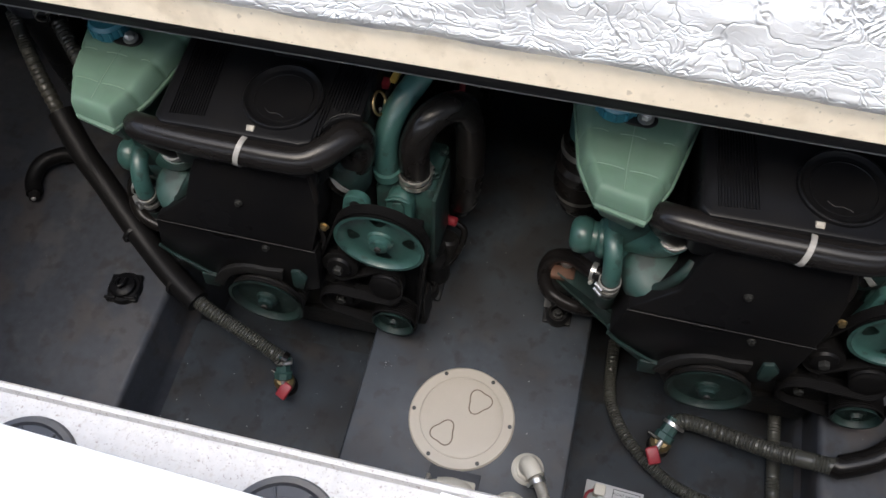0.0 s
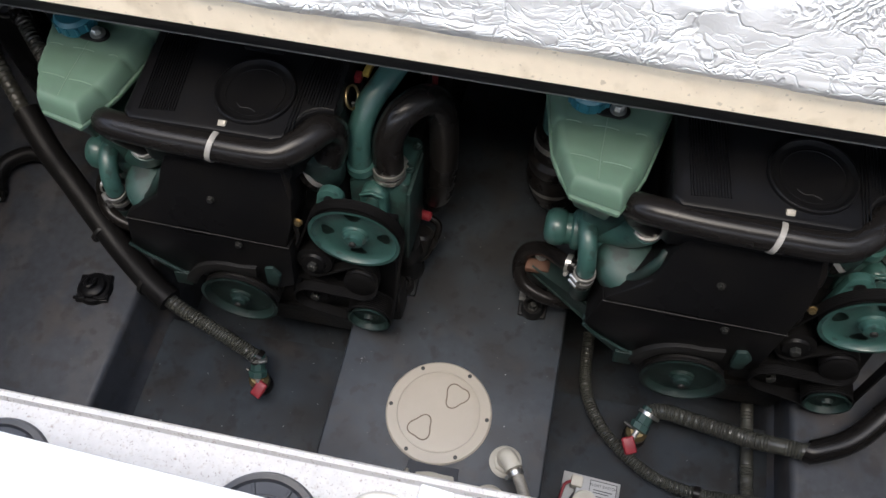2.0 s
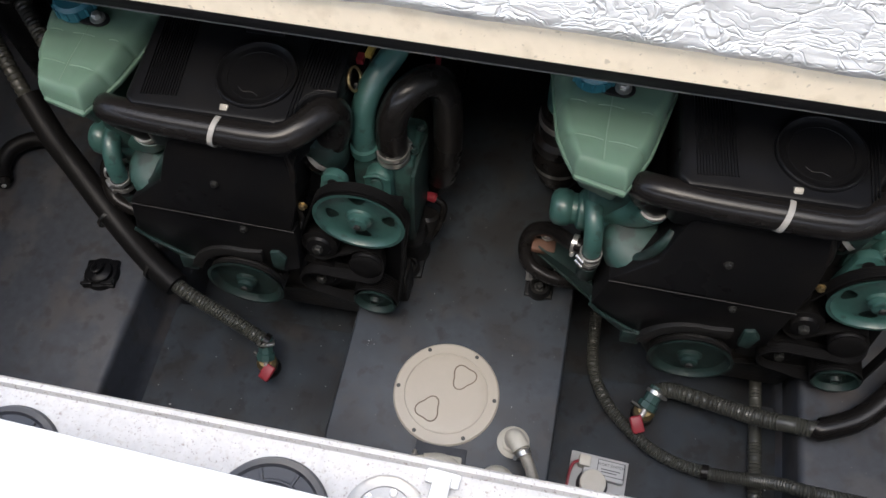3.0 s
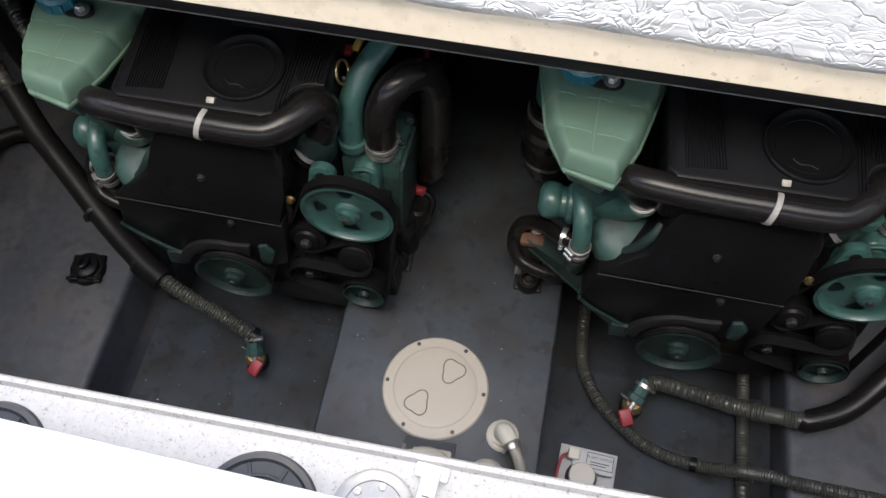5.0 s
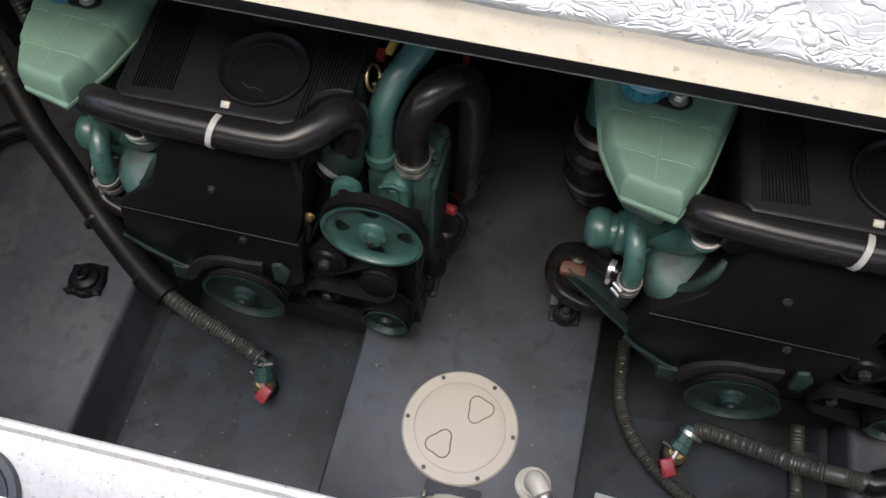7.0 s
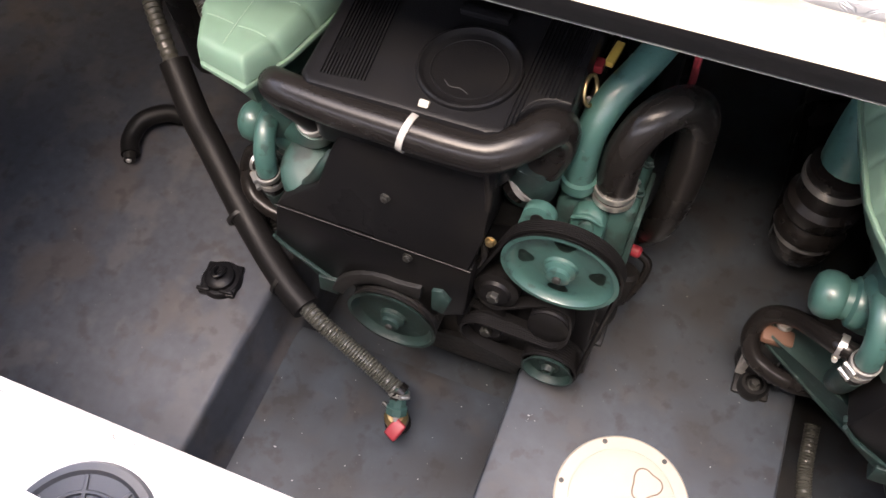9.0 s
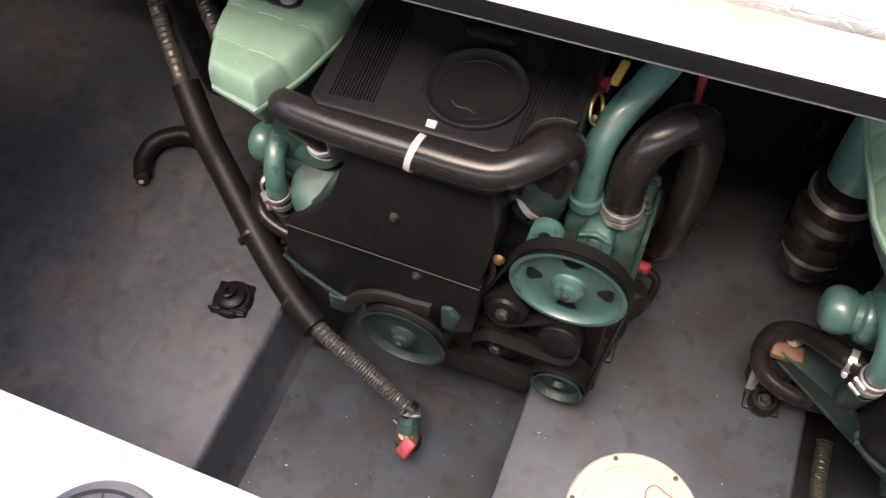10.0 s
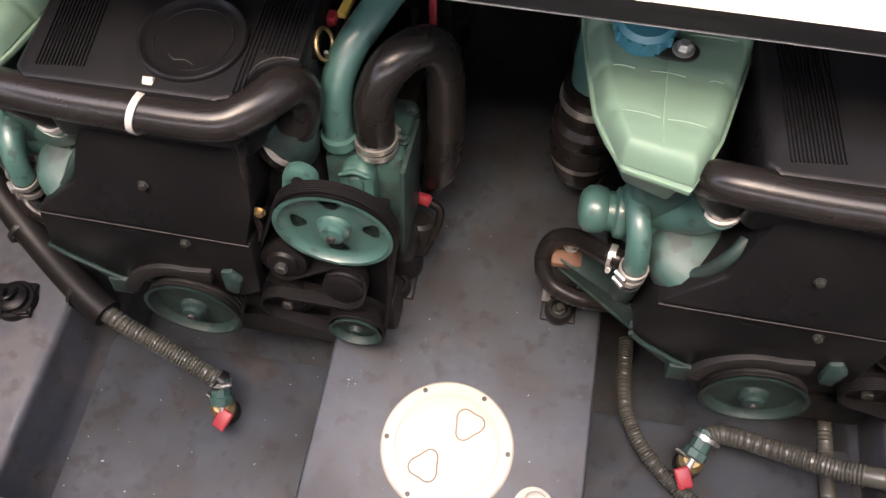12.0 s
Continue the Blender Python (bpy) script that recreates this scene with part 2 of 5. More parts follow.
def lathe(bm, profile, at, direction, seg=32, phase=0.0):
    """Turns rows of (radius, height along the axis) round the axis; ends are closed."""
    a, b, d = axes(direction)
    at = Vector(at)
    rings = []
    for r, h in profile:
        rings.append([bm.verts.new(at + d * h + (a * math.cos(t) + b * math.sin(t)) * max(r, 1e-5)) for t in (phase + 2 * math.pi * i / seg for i in range(seg))])
    for lo, hi in zip(rings, rings[1:]):
        for i in range(seg):
            j = (i + 1) % seg
            bm.faces.new((lo[i], lo[j], hi[j], hi[i]))
    bm.faces.new(rings[0])
    bm.faces.new(rings[-1])
    return bm


def cyl(bm, p0, p1, r0, r1=None, seg=24, bevel=0.0):
    p0, p1 = Vector(p0), Vector(p1)
    r1 = r0 if r1 is None else r1
    h = (p1 - p0).length
    if bevel:
        prof = [(r0 - bevel, 0), (r0, bevel), (r1, h - bevel), (r1 - bevel, h)]
    else:
        prof = [(r0, 0), (r1, h)]
    return lathe(bm, prof, p0, p1 - p0, seg)


def hoop(bm, at, direction, r_in, r_out, h, seg=32):
    """A flat band: a tube wall of height h centred on the place given."""
    a, b, d = axes(direction)
    at = Vector(at)
    rings = []
    for r, k in ((r_in, -h / 2), (r_out, -h / 2), (r_out, h / 2), (r_in, h / 2)):
        rings.append([bm.verts.new(at + d * k + (a * math.cos(t) + b * math.sin(t)) * r) for t in (2 * math.pi * i / seg for i in range(seg))])
    for k in range(4):
        lo, hi = rings[k], rings[(k + 1) % 4]
        for i in range(seg):
            j = (i + 1) % seg
            bm.faces.new((lo[i], lo[j], hi[j], hi[i]))
    return bm


def torus(bm, at, direction, big, small, seg=32, ring=8, squash=1.0):
    a, b, d = axes(direction)
    at = Vector(at)
    rows = []
    for i in range(seg):
        t = 2 * math.pi * i / seg
        out = a * math.cos(t) + b * math.sin(t)
        rows.append([bm.verts.new(at + out * (big + small * math.cos(u)) + d * small * squash * math.sin(u)) for u in (2 * math.pi * k / ring for k in range(ring))])
    for i in range(seg):
        for k in range(ring):
            bm.faces.new((rows[i][k], rows[(i + 1) % seg][k], rows[(i + 1) % seg][(k + 1) % ring], rows[i][(k + 1) % ring]))
    return bm


def spline(points, step=0.006):
    """Evenly spaced places along a smooth curve through the points."""
    P = [Vector(p) for p in points]
    P = [2 * P[0] - P[1]] + P + [2 * P[-1] - P[-2]]
    dense = []
    for i in range(1, len(P) - 2):
        for k in range(40):
            t = k / 40
            a, b, c, d = P[i - 1:i + 3]
            dense.append(0.5 * (2 * b + (c - a) * t + (2 * a - 5 * b + 4 * c - d) * t * t + (3 * b - a - 3 * c + d) * t ** 3))
    dense.append(P[-2])
    out, gone = [dense[0]], 0.0
    for a, b in zip(dense, dense[1:]):
        gone += (b - a).length
        if gone >= step:
            out.append(b)
            gone = 0.0
    if (out[-1] - dense[-1]).length > step * 0.3:
        out.append(dense[-1])
    return out


def tube(bm, points, r, seg=16, step=0.006, rib=0.0, pitch=0.008, r_end=None, from_share=0.0, to_share=1.0):
    """A hose through the points; ribbed when rib is given (its depth), over a share of its length."""
    way = spline(points, min(step, pitch / 4) if rib else step)
    n = len(way)
    up = None
    rings = []
    gone = 0.0
    for i, p in enumerate(way):
        d = (way[min(i + 1, n - 1)] - way[max(i - 1, 0)]).normalized()
        if i:
            gone += (p - way[i - 1]).length
        side = d.orthogonal() if up is None else up - d * up.dot(d)
        side.normalize()
        up = side
        other = d.cross(side)
        share = i / (n - 1)
        rad = r + ((r_end or r) - r) * share
        if rib and from_share <= share <= to_share:
            rad += rib * 0.5 * math.cos(2 * math.pi * gone / pitch)
        rings.append([bm.verts.new(p + (side * math.cos(t) + other * math.sin(t)) * rad) for t in (2 * math.pi * k / seg for k in range(seg))])
    for lo, hi in zip(rings, rings[1:]):
        for k in range(seg):
            j = (k + 1) % seg
            bm.faces.new((lo[k], lo[j], hi[j], hi[k]))
    bm.faces.new(rings[0])
    bm.faces.new(rings[-1])
    return bm


def prism(bm, outline, place, d0, d1, bevel=0.0):
    """An outline of (x, s), extruded from depth d0 to d1; place(x, s, d) gives the point."""
    lo = [bm.verts.new(place(x, s, d0)) for x, s in outline]
    hi = [bm.verts.new(place(x, s, d1)) for x, s in outline]
    bm.faces.new(lo)
    bm.faces.new(hi)
    n = len(outline)
    for i in range(n):
        j = (i + 1) % n
        bm.faces.new((lo[i], lo[j], hi[j], hi[i]))
    if bevel:
        bmesh.ops.recalc_face_normals(bm, faces=bm.faces)
        bmesh.ops.bevel(bm, geom=list({e for v in hi + lo for e in v.link_edges}), offset=bevel, segments=2, affect="EDGES", profile=0.5)
    return bm


def clamp(parent, at, direction, r, width=0.011):
    """A worm-drive hose clamp: a steel band with its screw housing."""
    band = part("hose_clamp", hoop(bmesh.new(), at, direction, r - 0.001, r + 0.0018, width), M_STEEL, parent, "bright steel hose clamp")
    a, b, d = axes(direction)
    c = Vector(at) + a * (r + 0.004)
    bm = bmesh.new()
    cyl(bm, c - b * 0.007, c + b * 0.007, 0.004, seg=12)
    cyl(bm, c + b * 0.007, c + b * 0.011, 0.0035, seg=6)
    part("screw", bm, M_STEEL, band)
    return band


def bolt(parent, at, direction, r=0.008, h=0.006, mat=None, name="bolt"):
    bm = bmesh.new()
    lathe(bm, [(r * 1.35, 0), (r * 1.35, h * 0.25), (r * 1.3, h * 0.3)], at, direction, 20)
    a, b, d = axes(direction)
    lathe(bm, [(r, 0), (r, h * 0.9), (r * 0.85, h)], Vector(at) + d * h * 0.3, direction, 6)
    return part(name, bm, mat or M_DULL, parent)


# ---- the engine bay ----
def struct(name, bm, mat, label, category, sharp=38):
    return single(name, bm, mat, (0, 0, 0), label, category, kind="structure", sharp=sharp)


BILGE, EDGE = -0.12, 0.665
bm = bmesh.new()
prism(bm, [(0.1, BILGE), (0.615, BILGE), (0.632, BILGE - 0.006), (0.645, BILGE - 0.1), (2.3, BILGE - 0.1), (2.3, BILGE - 0.16), (0.1, BILGE - 0.16)], lambda y, z, d: Vector((d, y, z)), -EDGE, EDGE)
struct("floor", bm, M_FLOOR, "dark grey painted bilge floor with dirt specks", "floor")
struct("platform", box(bmesh.new(), -0.2165, 0.203, 0.102, 2.298, BILGE - 0.102, 0.0, 0.006, 3), M_FLOOR, "dark grey painted box platform between the engines", "platform")
for side, nm in ((-1, "west"), (1, "east")):
    bm = bmesh.new()
    rows = [(0.632, BILGE - 0.16), (0.632, BILGE - 0.004), (0.637, BILGE + 0.003), (0.645, BILGE + 0.012), (0.65 if side < 0 else 0.642, BILGE + 0.03), *((EDGE + 0.014 * (1 - math.cos(a)) - (0 if side < 0 else 0.025), -0.014 + 0.014 * math.sin(a)) for a in (0, 0.4, 0.8, 1.2, 1.5708)), (1.75, 0.0), (1.75, BILGE - 0.16)]
    prism(bm, [(side * x, z) for x, z in rows], lambda x, s, d: Vector((x, d, s)), 0.1, 2.3)
    struct("shelf_" + nm, bm, M_SHELF, "worn dark grey shelf beside the bilge, scuffed brown", "shelf")
    struct("hull_" + nm, box(bmesh.new(), *sorted((side * 1.7, side * 1.78)), 0.1, 2.38, BILGE, 0.694), M_HULL, "grey painted hull side of the engine bay", "wall")
struct("wall_aft", box(bmesh.new(), -1.7, 1.7, 2.3, 2.38, BILGE, 0.694), M_HULL, "grey painted bulkhead behind the engines", "wall")
struct("wall_front", box(bmesh.new(), -1.7, 1.7, 0.02, 0.1, BILGE, 0.47), M_HULL, "grey bulkhead below the hatch rim", "wall")
struct("ceiling", box(bmesh.new(), -1.78, 1.78, 0.8, 2.38, 0.697, 0.72), M_LINING, "underside of the deck over the engines", "ceiling")
struct("aft_deck", box(bmesh.new(), -1.78, 1.78, 0.93, 2.38, 0.724, 0.74, 0.003), M_DECK, "white deck behind the open hatch lid", "deck")

# hatch rim, near side: a flange with a raised lip, on which the caps sit
bm = bmesh.new()
prism(bm, [(0.02, 0.47), (0.258, 0.47), (0.263, 0.476), (0.263, 0.503), (0.26, 0.507), (0.254, 0.507), (0.25, 0.5), (0.02, 0.498)], lambda y, z, d: Vector((d, y, z)), -1.7, 1.7)
struct("hatch_rim", bm, M_RIM, "speckled weathered white flange along the hatch opening", "rim")
# unseen side decks; the west one reaches further in to shade the shelf
for side, nm in ((-1, "west"), (1, "east")):
    struct("side_deck_" + nm, box(bmesh.new(), *sorted((side * (1.05 if side < 0 else 1.12), side * 1.78)), 0.265, 0.718, 0.47, 0.692, 0.01), M_DECK, "white deck beside the hatch opening", "deck")
bm = bmesh.new()
prism(bm, [(-1.8, 0.222), (0.0, 0.161), (1.8, 0.1), (1.8, -1.6), (-1.8, -1.6)], lambda x, y, d: Vector((x, y, d)), 0.695, 0.72, 0.004)
struct("cockpit_deck", bm, M_DECK, "bright white cockpit sole panel beside the hatch", "deck")
# unseen walls added against low sky light, the east one taller
for side, nm, top in ((-1, "west", 1.1), (1, "east", 2.29)):
    struct("light_wall_" + nm, box(bmesh.new(), *sorted((side * 1.82, side * 1.9)), -1.62, 1.6, 0.575, top), M_DECK, "unseen white wall that blocks low sky light", "wall")
# unseen slab added to keep front sky light out of the bay
struct("sky_blocker", box(bmesh.new(), -3.2, 3.2, -2.2, -0.34, 2.3, 2.36), M_TOP, "unseen grey slab that blocks part of the sky", "roof")
struct("deck_riser", box(bmesh.new(), -1.78, 1.78, -1.5, 0.018, 0.3, 0.692), M_DECK, "white support below the cockpit sole", "wall")


# ---- hatch lid: cream board edge, rubber seal and a foil-faced insulation mat ----
def hatch_lid():
    root = thing("hatch_lid", (0, 0.74, 0.664), "open cream hatch lid lined with crumpled silver foil insulation", "hatch")
    swing = Matrix.Translation((0, 0.71, 0)) @ Matrix.Rotation(radians(-1.2), 4, "Z") @ Matrix.Translation((0, -0.71, 0))

    def back(z):
        return 0.703 + (z - 0.727) * 0.13

    def bar(outline, bevel=0.0):
        bm = prism(bmesh.new(), outline, lambda y, z, d: Vector((d, y, z)), -1.5, 1.6, bevel)
        bm.transform(swing)
        return bm
    part("board", bar([(back(0.727), 0.727), (back(1.75), 1.75), (back(1.75) + 0.045, 1.75), (back(0.727) + 0.045, 0.727)], 0.003), M_CREAM, root, "cream painted board, stained along its edge")
    part("seal", bar([(0.7045, 0.7265), (0.709, 0.714), (0.722, 0.697), (0.7425, 0.6655), (0.771, 0.6655), (0.771, 0.7265)]), M_GASKET, root, "black rubber seal")
    part("edge_strip", bar([(0.741, 0.664), (0.7412, 0.6652), (0.772, 0.6652), (0.772, 0.664)]), M_STEEL, root, "thin pale metal edge strip")
    # mat: a wrinkled sheet that wraps round its lower edge
    bm = bmesh.new()
    prof = [(0.026, 0.806), (0.012, 0.795), (0.002, 0.789), (-0.008, 0.788), (-0.016, 0.793), (-0.02, 0.803)] + [(-0.021, 0.81 + 0.004 * k) for k in range(60)] + [(-0.02, 1.05 + 0.012 * k) for k in range(14)] + [(-0.02, 1.22 + 0.05 * k) for k in range(10)]
    xs = [-1.48 + 0.0062 * k for k in range(495)]
    rows = []
    for k, (off, z) in enumerate(prof):
        row = []
        for x in xs:
            # broad dents, sharp creases and the layered folds of the wrapped edge
            soft = noise.noise(Vector((x * 7, z * 12, 3.1))) * 0.004
            sharp = (1 - abs(noise.noise(Vector((x * 16, z * 24, 7.7)))) * 2.2) * 0.0012 + (1 - abs(noise.noise(Vector((x * 38 + z * 20, z * 46, 1.7)))) * 2.0) * 0.0005
            fold = abs(noise.noise(Vector((x * 8, z * 150, 5.2)))) * 0.006 * max(0.0, 1 - abs(z - 0.806) / 0.03)
            sag = noise.noise(Vector((x * 3.0, 0.2, 0.5))) * 0.006 + noise.noise(Vector((x * 11.0, 1.2, 0.5))) * 0.0022
            w = abs(soft) + sharp + fold
            row.append(bm.verts.new((x, back(z) + off - w, z + sag + soft * 0.4)))
        rows.append(row)
    for lo, hi in zip(rows, rows[1:]):
        for i in range(len(xs) - 1):
            bm.faces.new((lo[i], lo[i + 1], hi[i + 1], hi[i]))
    bm.transform(swing)
    part("insulation_mat", bm, M_FOIL, root, "crumpled silver foil insulation mat", sharp=80)
    return root


hatch_lid()


def deck_cap(x):
    root = thing("deck_plate", (x, 0.155, 0.499), "round dark grey plastic deck plate with moulded ribs on rim", "deck plate", "plates on the hatch rim")
    bm = lathe(bmesh.new(), [(0.075, 0), (0.0758, 0.004), (0.073, 0.009), (0.066, 0.0105), (0.0625, 0.0075), (0.0, 0.0075)], (x, 0.155, 0.499), (0, 0, 1), 48)
    part("disc", bm, M_GREY, root)
    bm = bmesh.new()
    torus(bm, (x, 0.155, 0.5068), (0, 0, 1), 0.046, 0.0025, 40, 6)
    part("ring", bm, M_GREY, root)
    for k in range(8):
        t = 2 * math.pi * (k + 0.5) / 8
        bm = box(bmesh.new(), 0.03, 0.062, -0.002, 0.002, 0.0065, 0.0098, 0.0006, 1)
        bm.transform(Matrix.Translation((x, 0.155, 0.499)) @ Matrix.Rotation(t, 4, "Z"))
        part("rib", bm, M_GREY, root)
    return root


cap_a = deck_cap(-0.139)
copy_thing(cap_a, pose(-0.482, 0.155, 0.499))


def filler():
    at = (-0.005, 0.185, 0.4985)
    root = thing("deck_filler", at, "round stainless deck filler plate with screws set in the white rim", "deck filler")
    part("flange", lathe(bmesh.new(), [(0.05, 0), (0.05, 0.003), (0.046, 0.0055), (0.036, 0.006), (0.035, 0.0045), (0, 0.0045)], at, (0, 0, 1), 48), M_DULL, root)
    part("sealant", torus(bmesh.new(), at, (0, 0, 1), 0.0505, 0.003, 48, 6, 0.7), M_RIM, root)
    for k in range(6):
        t = math.radians(60 * k + 20)
        p = (at[0] + 0.03 * math.cos(t), at[1] + 0.03 * math.sin(t), at[2] + 0.0048)
        part("screw", lathe(bmesh.new(), [(0.005, 0), (0.0045, 0.002), (0.002, 0.0026), (0.0018, 0.001)], p, (0, 0, 1), 12), M_STEEL, root)


filler()


def latch():
    root = thing("latch", (0.055, 0.245, 0.499), "white plastic toggle latch with a marked tab on the rim", "latch")
    tilt = Matrix.Translation((0.055, 0.245, 0.5)) @ Matrix.Rotation(radians(-4), 4, "Z")
    bm = box(bmesh.new(), -0.021, 0.021, -0.012, 0.006, 0, 0.007, 0.003)
    bm.transform(tilt)
    part("base", bm, M_DECK, root)
    bm = box(bmesh.new(), -0.011, 0.011, -0.075, 0.0, 0.004, 0.013, 0.003)
    bm.transform(tilt)
    tab = part("tab", bm, M_DECK, root)
    for k, w in enumerate((0.009, 0.006, 0.008)):
        bm = box(bmesh.new(), -w / 2, w / 2, -0.0345 - k * 0.011, -0.033 - k * 0.011, 0.0128, 0.0133)
        bm.transform(tilt)
        part("mark", bm, M_INK, tab, "hand-written mark")


latch()


# ---- the platform's fittings ----
def inspection_plate():
    cx, cy = -0.008, 0.5
    at = (cx, cy, 0)
    root = thing("inspection_plate", at, "round beige plastic inspection plate screwed to the platform", "inspection plate")
    R = 0.1005
    part("flange", lathe(bmesh.new(), [(R - 0.0005, 0), (R, 0.002), (R - 0.003, 0.0055), (0.0795, 0.0068), (0.0785, 0.0052), (0, 0.0052)], at, (0, 0, 1), 72), M_BEIGE, root)
    # off-centre lid with a fine joint round it
    part("lid", lathe(bmesh.new(), [(0.0775, 0.0015), (0.0775, 0.0062), (0.0755, 0.0072), (0.06, 0.0076), (0, 0.0078)], at, (0, 0, 1), 72), M_BEIGE, root)
    for k, deg in enumerate((121, 61, 1, -59, -119, 181)):
        t = radians(deg)
        p = (cx + 0.092 * math.cos(t), cy + 0.092 * math.sin(t), 0.0058)
        part("screw", lathe(bmesh.new(), [(0.004, 0), (0.0038, 0.0012), (0.0018, 0.0014), (0.0016, 0.0006)], p, (0, 0, 1), 12), M_BOLT, root)
    lid = root
    for ox, oy, rot in ((0.027, 0.036, -112), (-0.027, -0.036, 68)):
        pts = []
        for k in range(24):
            t = 2 * math.pi * k / 24
            r = 0.0205 + 0.0034 * math.cos(3 * t)
            q = Matrix.Rotation(radians(rot), 2) @ Vector((r * math.cos(t) * 1.12, r * math.sin(t)))
            pts.append((cx + ox + q.x, cy + oy + q.y, 0.0078))
        bm = tube(bmesh.new(), pts + [pts[0]], 0.0012, 6, 0.003)
        part("finger_grip", bm, M_BEIGEDK, lid, "worn triangular finger grip")
    return root


inspection_plate()


def elbow_fitting():
    at = (0.131, 0.432, 0)
    root = thing("hose_elbow", at, "aged white plastic elbow fitting with braided hose on the platform", "pipe fitting")
    part("flange", lathe(bmesh.new(), [(0.029, 0), (0.03, 0.003), (0.027, 0.006), (0.022, 0.007)], at, (0, 0, 1), 36), M_FIT, root)
    part("nut", lathe(bmesh.new(), [(0.023, 0.006), (0.0235, 0.012), (0.021, 0.014)], at, (0, 0, 1), 8), M_FIT, root)
    part("elbow", tube(bmesh.new(), [(0.131, 0.432, 0.01), (0.131, 0.434, 0.03), (0.136, 0.428, 0.042), (0.148, 0.41, 0.045)], 0.0165, 18), M_FIT, root)
    hose = part("hose", tube(bmesh.new(), [(0.146, 0.413, 0.045), (0.165, 0.385, 0.042), (0.185, 0.34, 0.03), (0.2, 0.28, 0.012), (0.205, 0.2, 0.008), (0.2, 0.12, 0.012)], 0.0105, 16, rib=0.0006, pitch=0.004), M_BRAID, root, "braided reinforced hose")
    clamp(root, (0.152, 0.404, 0.044), (0.5, -0.85, 0), 0.0125, 0.008)


elbow_fitting()


def dome_fitting():
    at = (0.113, 0.352, 0)
    root = thing("skin_fitting", at, "domed aged white plastic fitting on the platform", "pipe fitting")
    part("flange", lathe(bmesh.new(), [(0.033, 0), (0.034, 0.003), (0.031, 0.006)], at, (0, 0, 1), 36), M_FIT, root)
    part("dome", lathe(bmesh.new(), [(0.03, 0.004), (0.03, 0.016), (0.027, 0.026), (0.018, 0.034), (0.0, 0.037)], at, (0, 0, 1), 32), M_FIT, root)


dome_fitting()
single("rubber_mat", box(bmesh.new(), -0.044, 0.051, 0.31, 0.402, 0.0, 0.003, 0.001), M_LABELDK, (0, 0.36, 0), "small dark rectangular rubber pad on the platform", "pad")


def pump_outlet():
    root = thing("pump_outlet", (-0.01, 0.358, 0.003), "white plastic pump outlet with clamp on a dark pad", "pump")
    part("body", tube(bmesh.new(), [(0.026, 0.36, 0.004), (0.024, 0.362, 0.02), (0.005, 0.364, 0.028), (-0.02, 0.36, 0.028)], 0.019, 20, r_end=0.0165), M_FIT, root)
    part("base", box(bmesh.new(), 0.002, 0.045, 0.335, 0.385, 0.003, 0.014, 0.004), M_FIT, root)
    part("hose", tube(bmesh.new(), [(-0.02, 0.36, 0.028), (-0.06, 0.35, 0.024), (-0.12, 0.33, 0.018), (-0.18, 0.29, 0.014)], 0.0135, 14), M_FIT, root, "pale plastic hose")
    clamp(root, (-0.035, 0.357, 0.027), (1, 0.2, 0.1), 0.0155, 0.008)


pump_outlet()


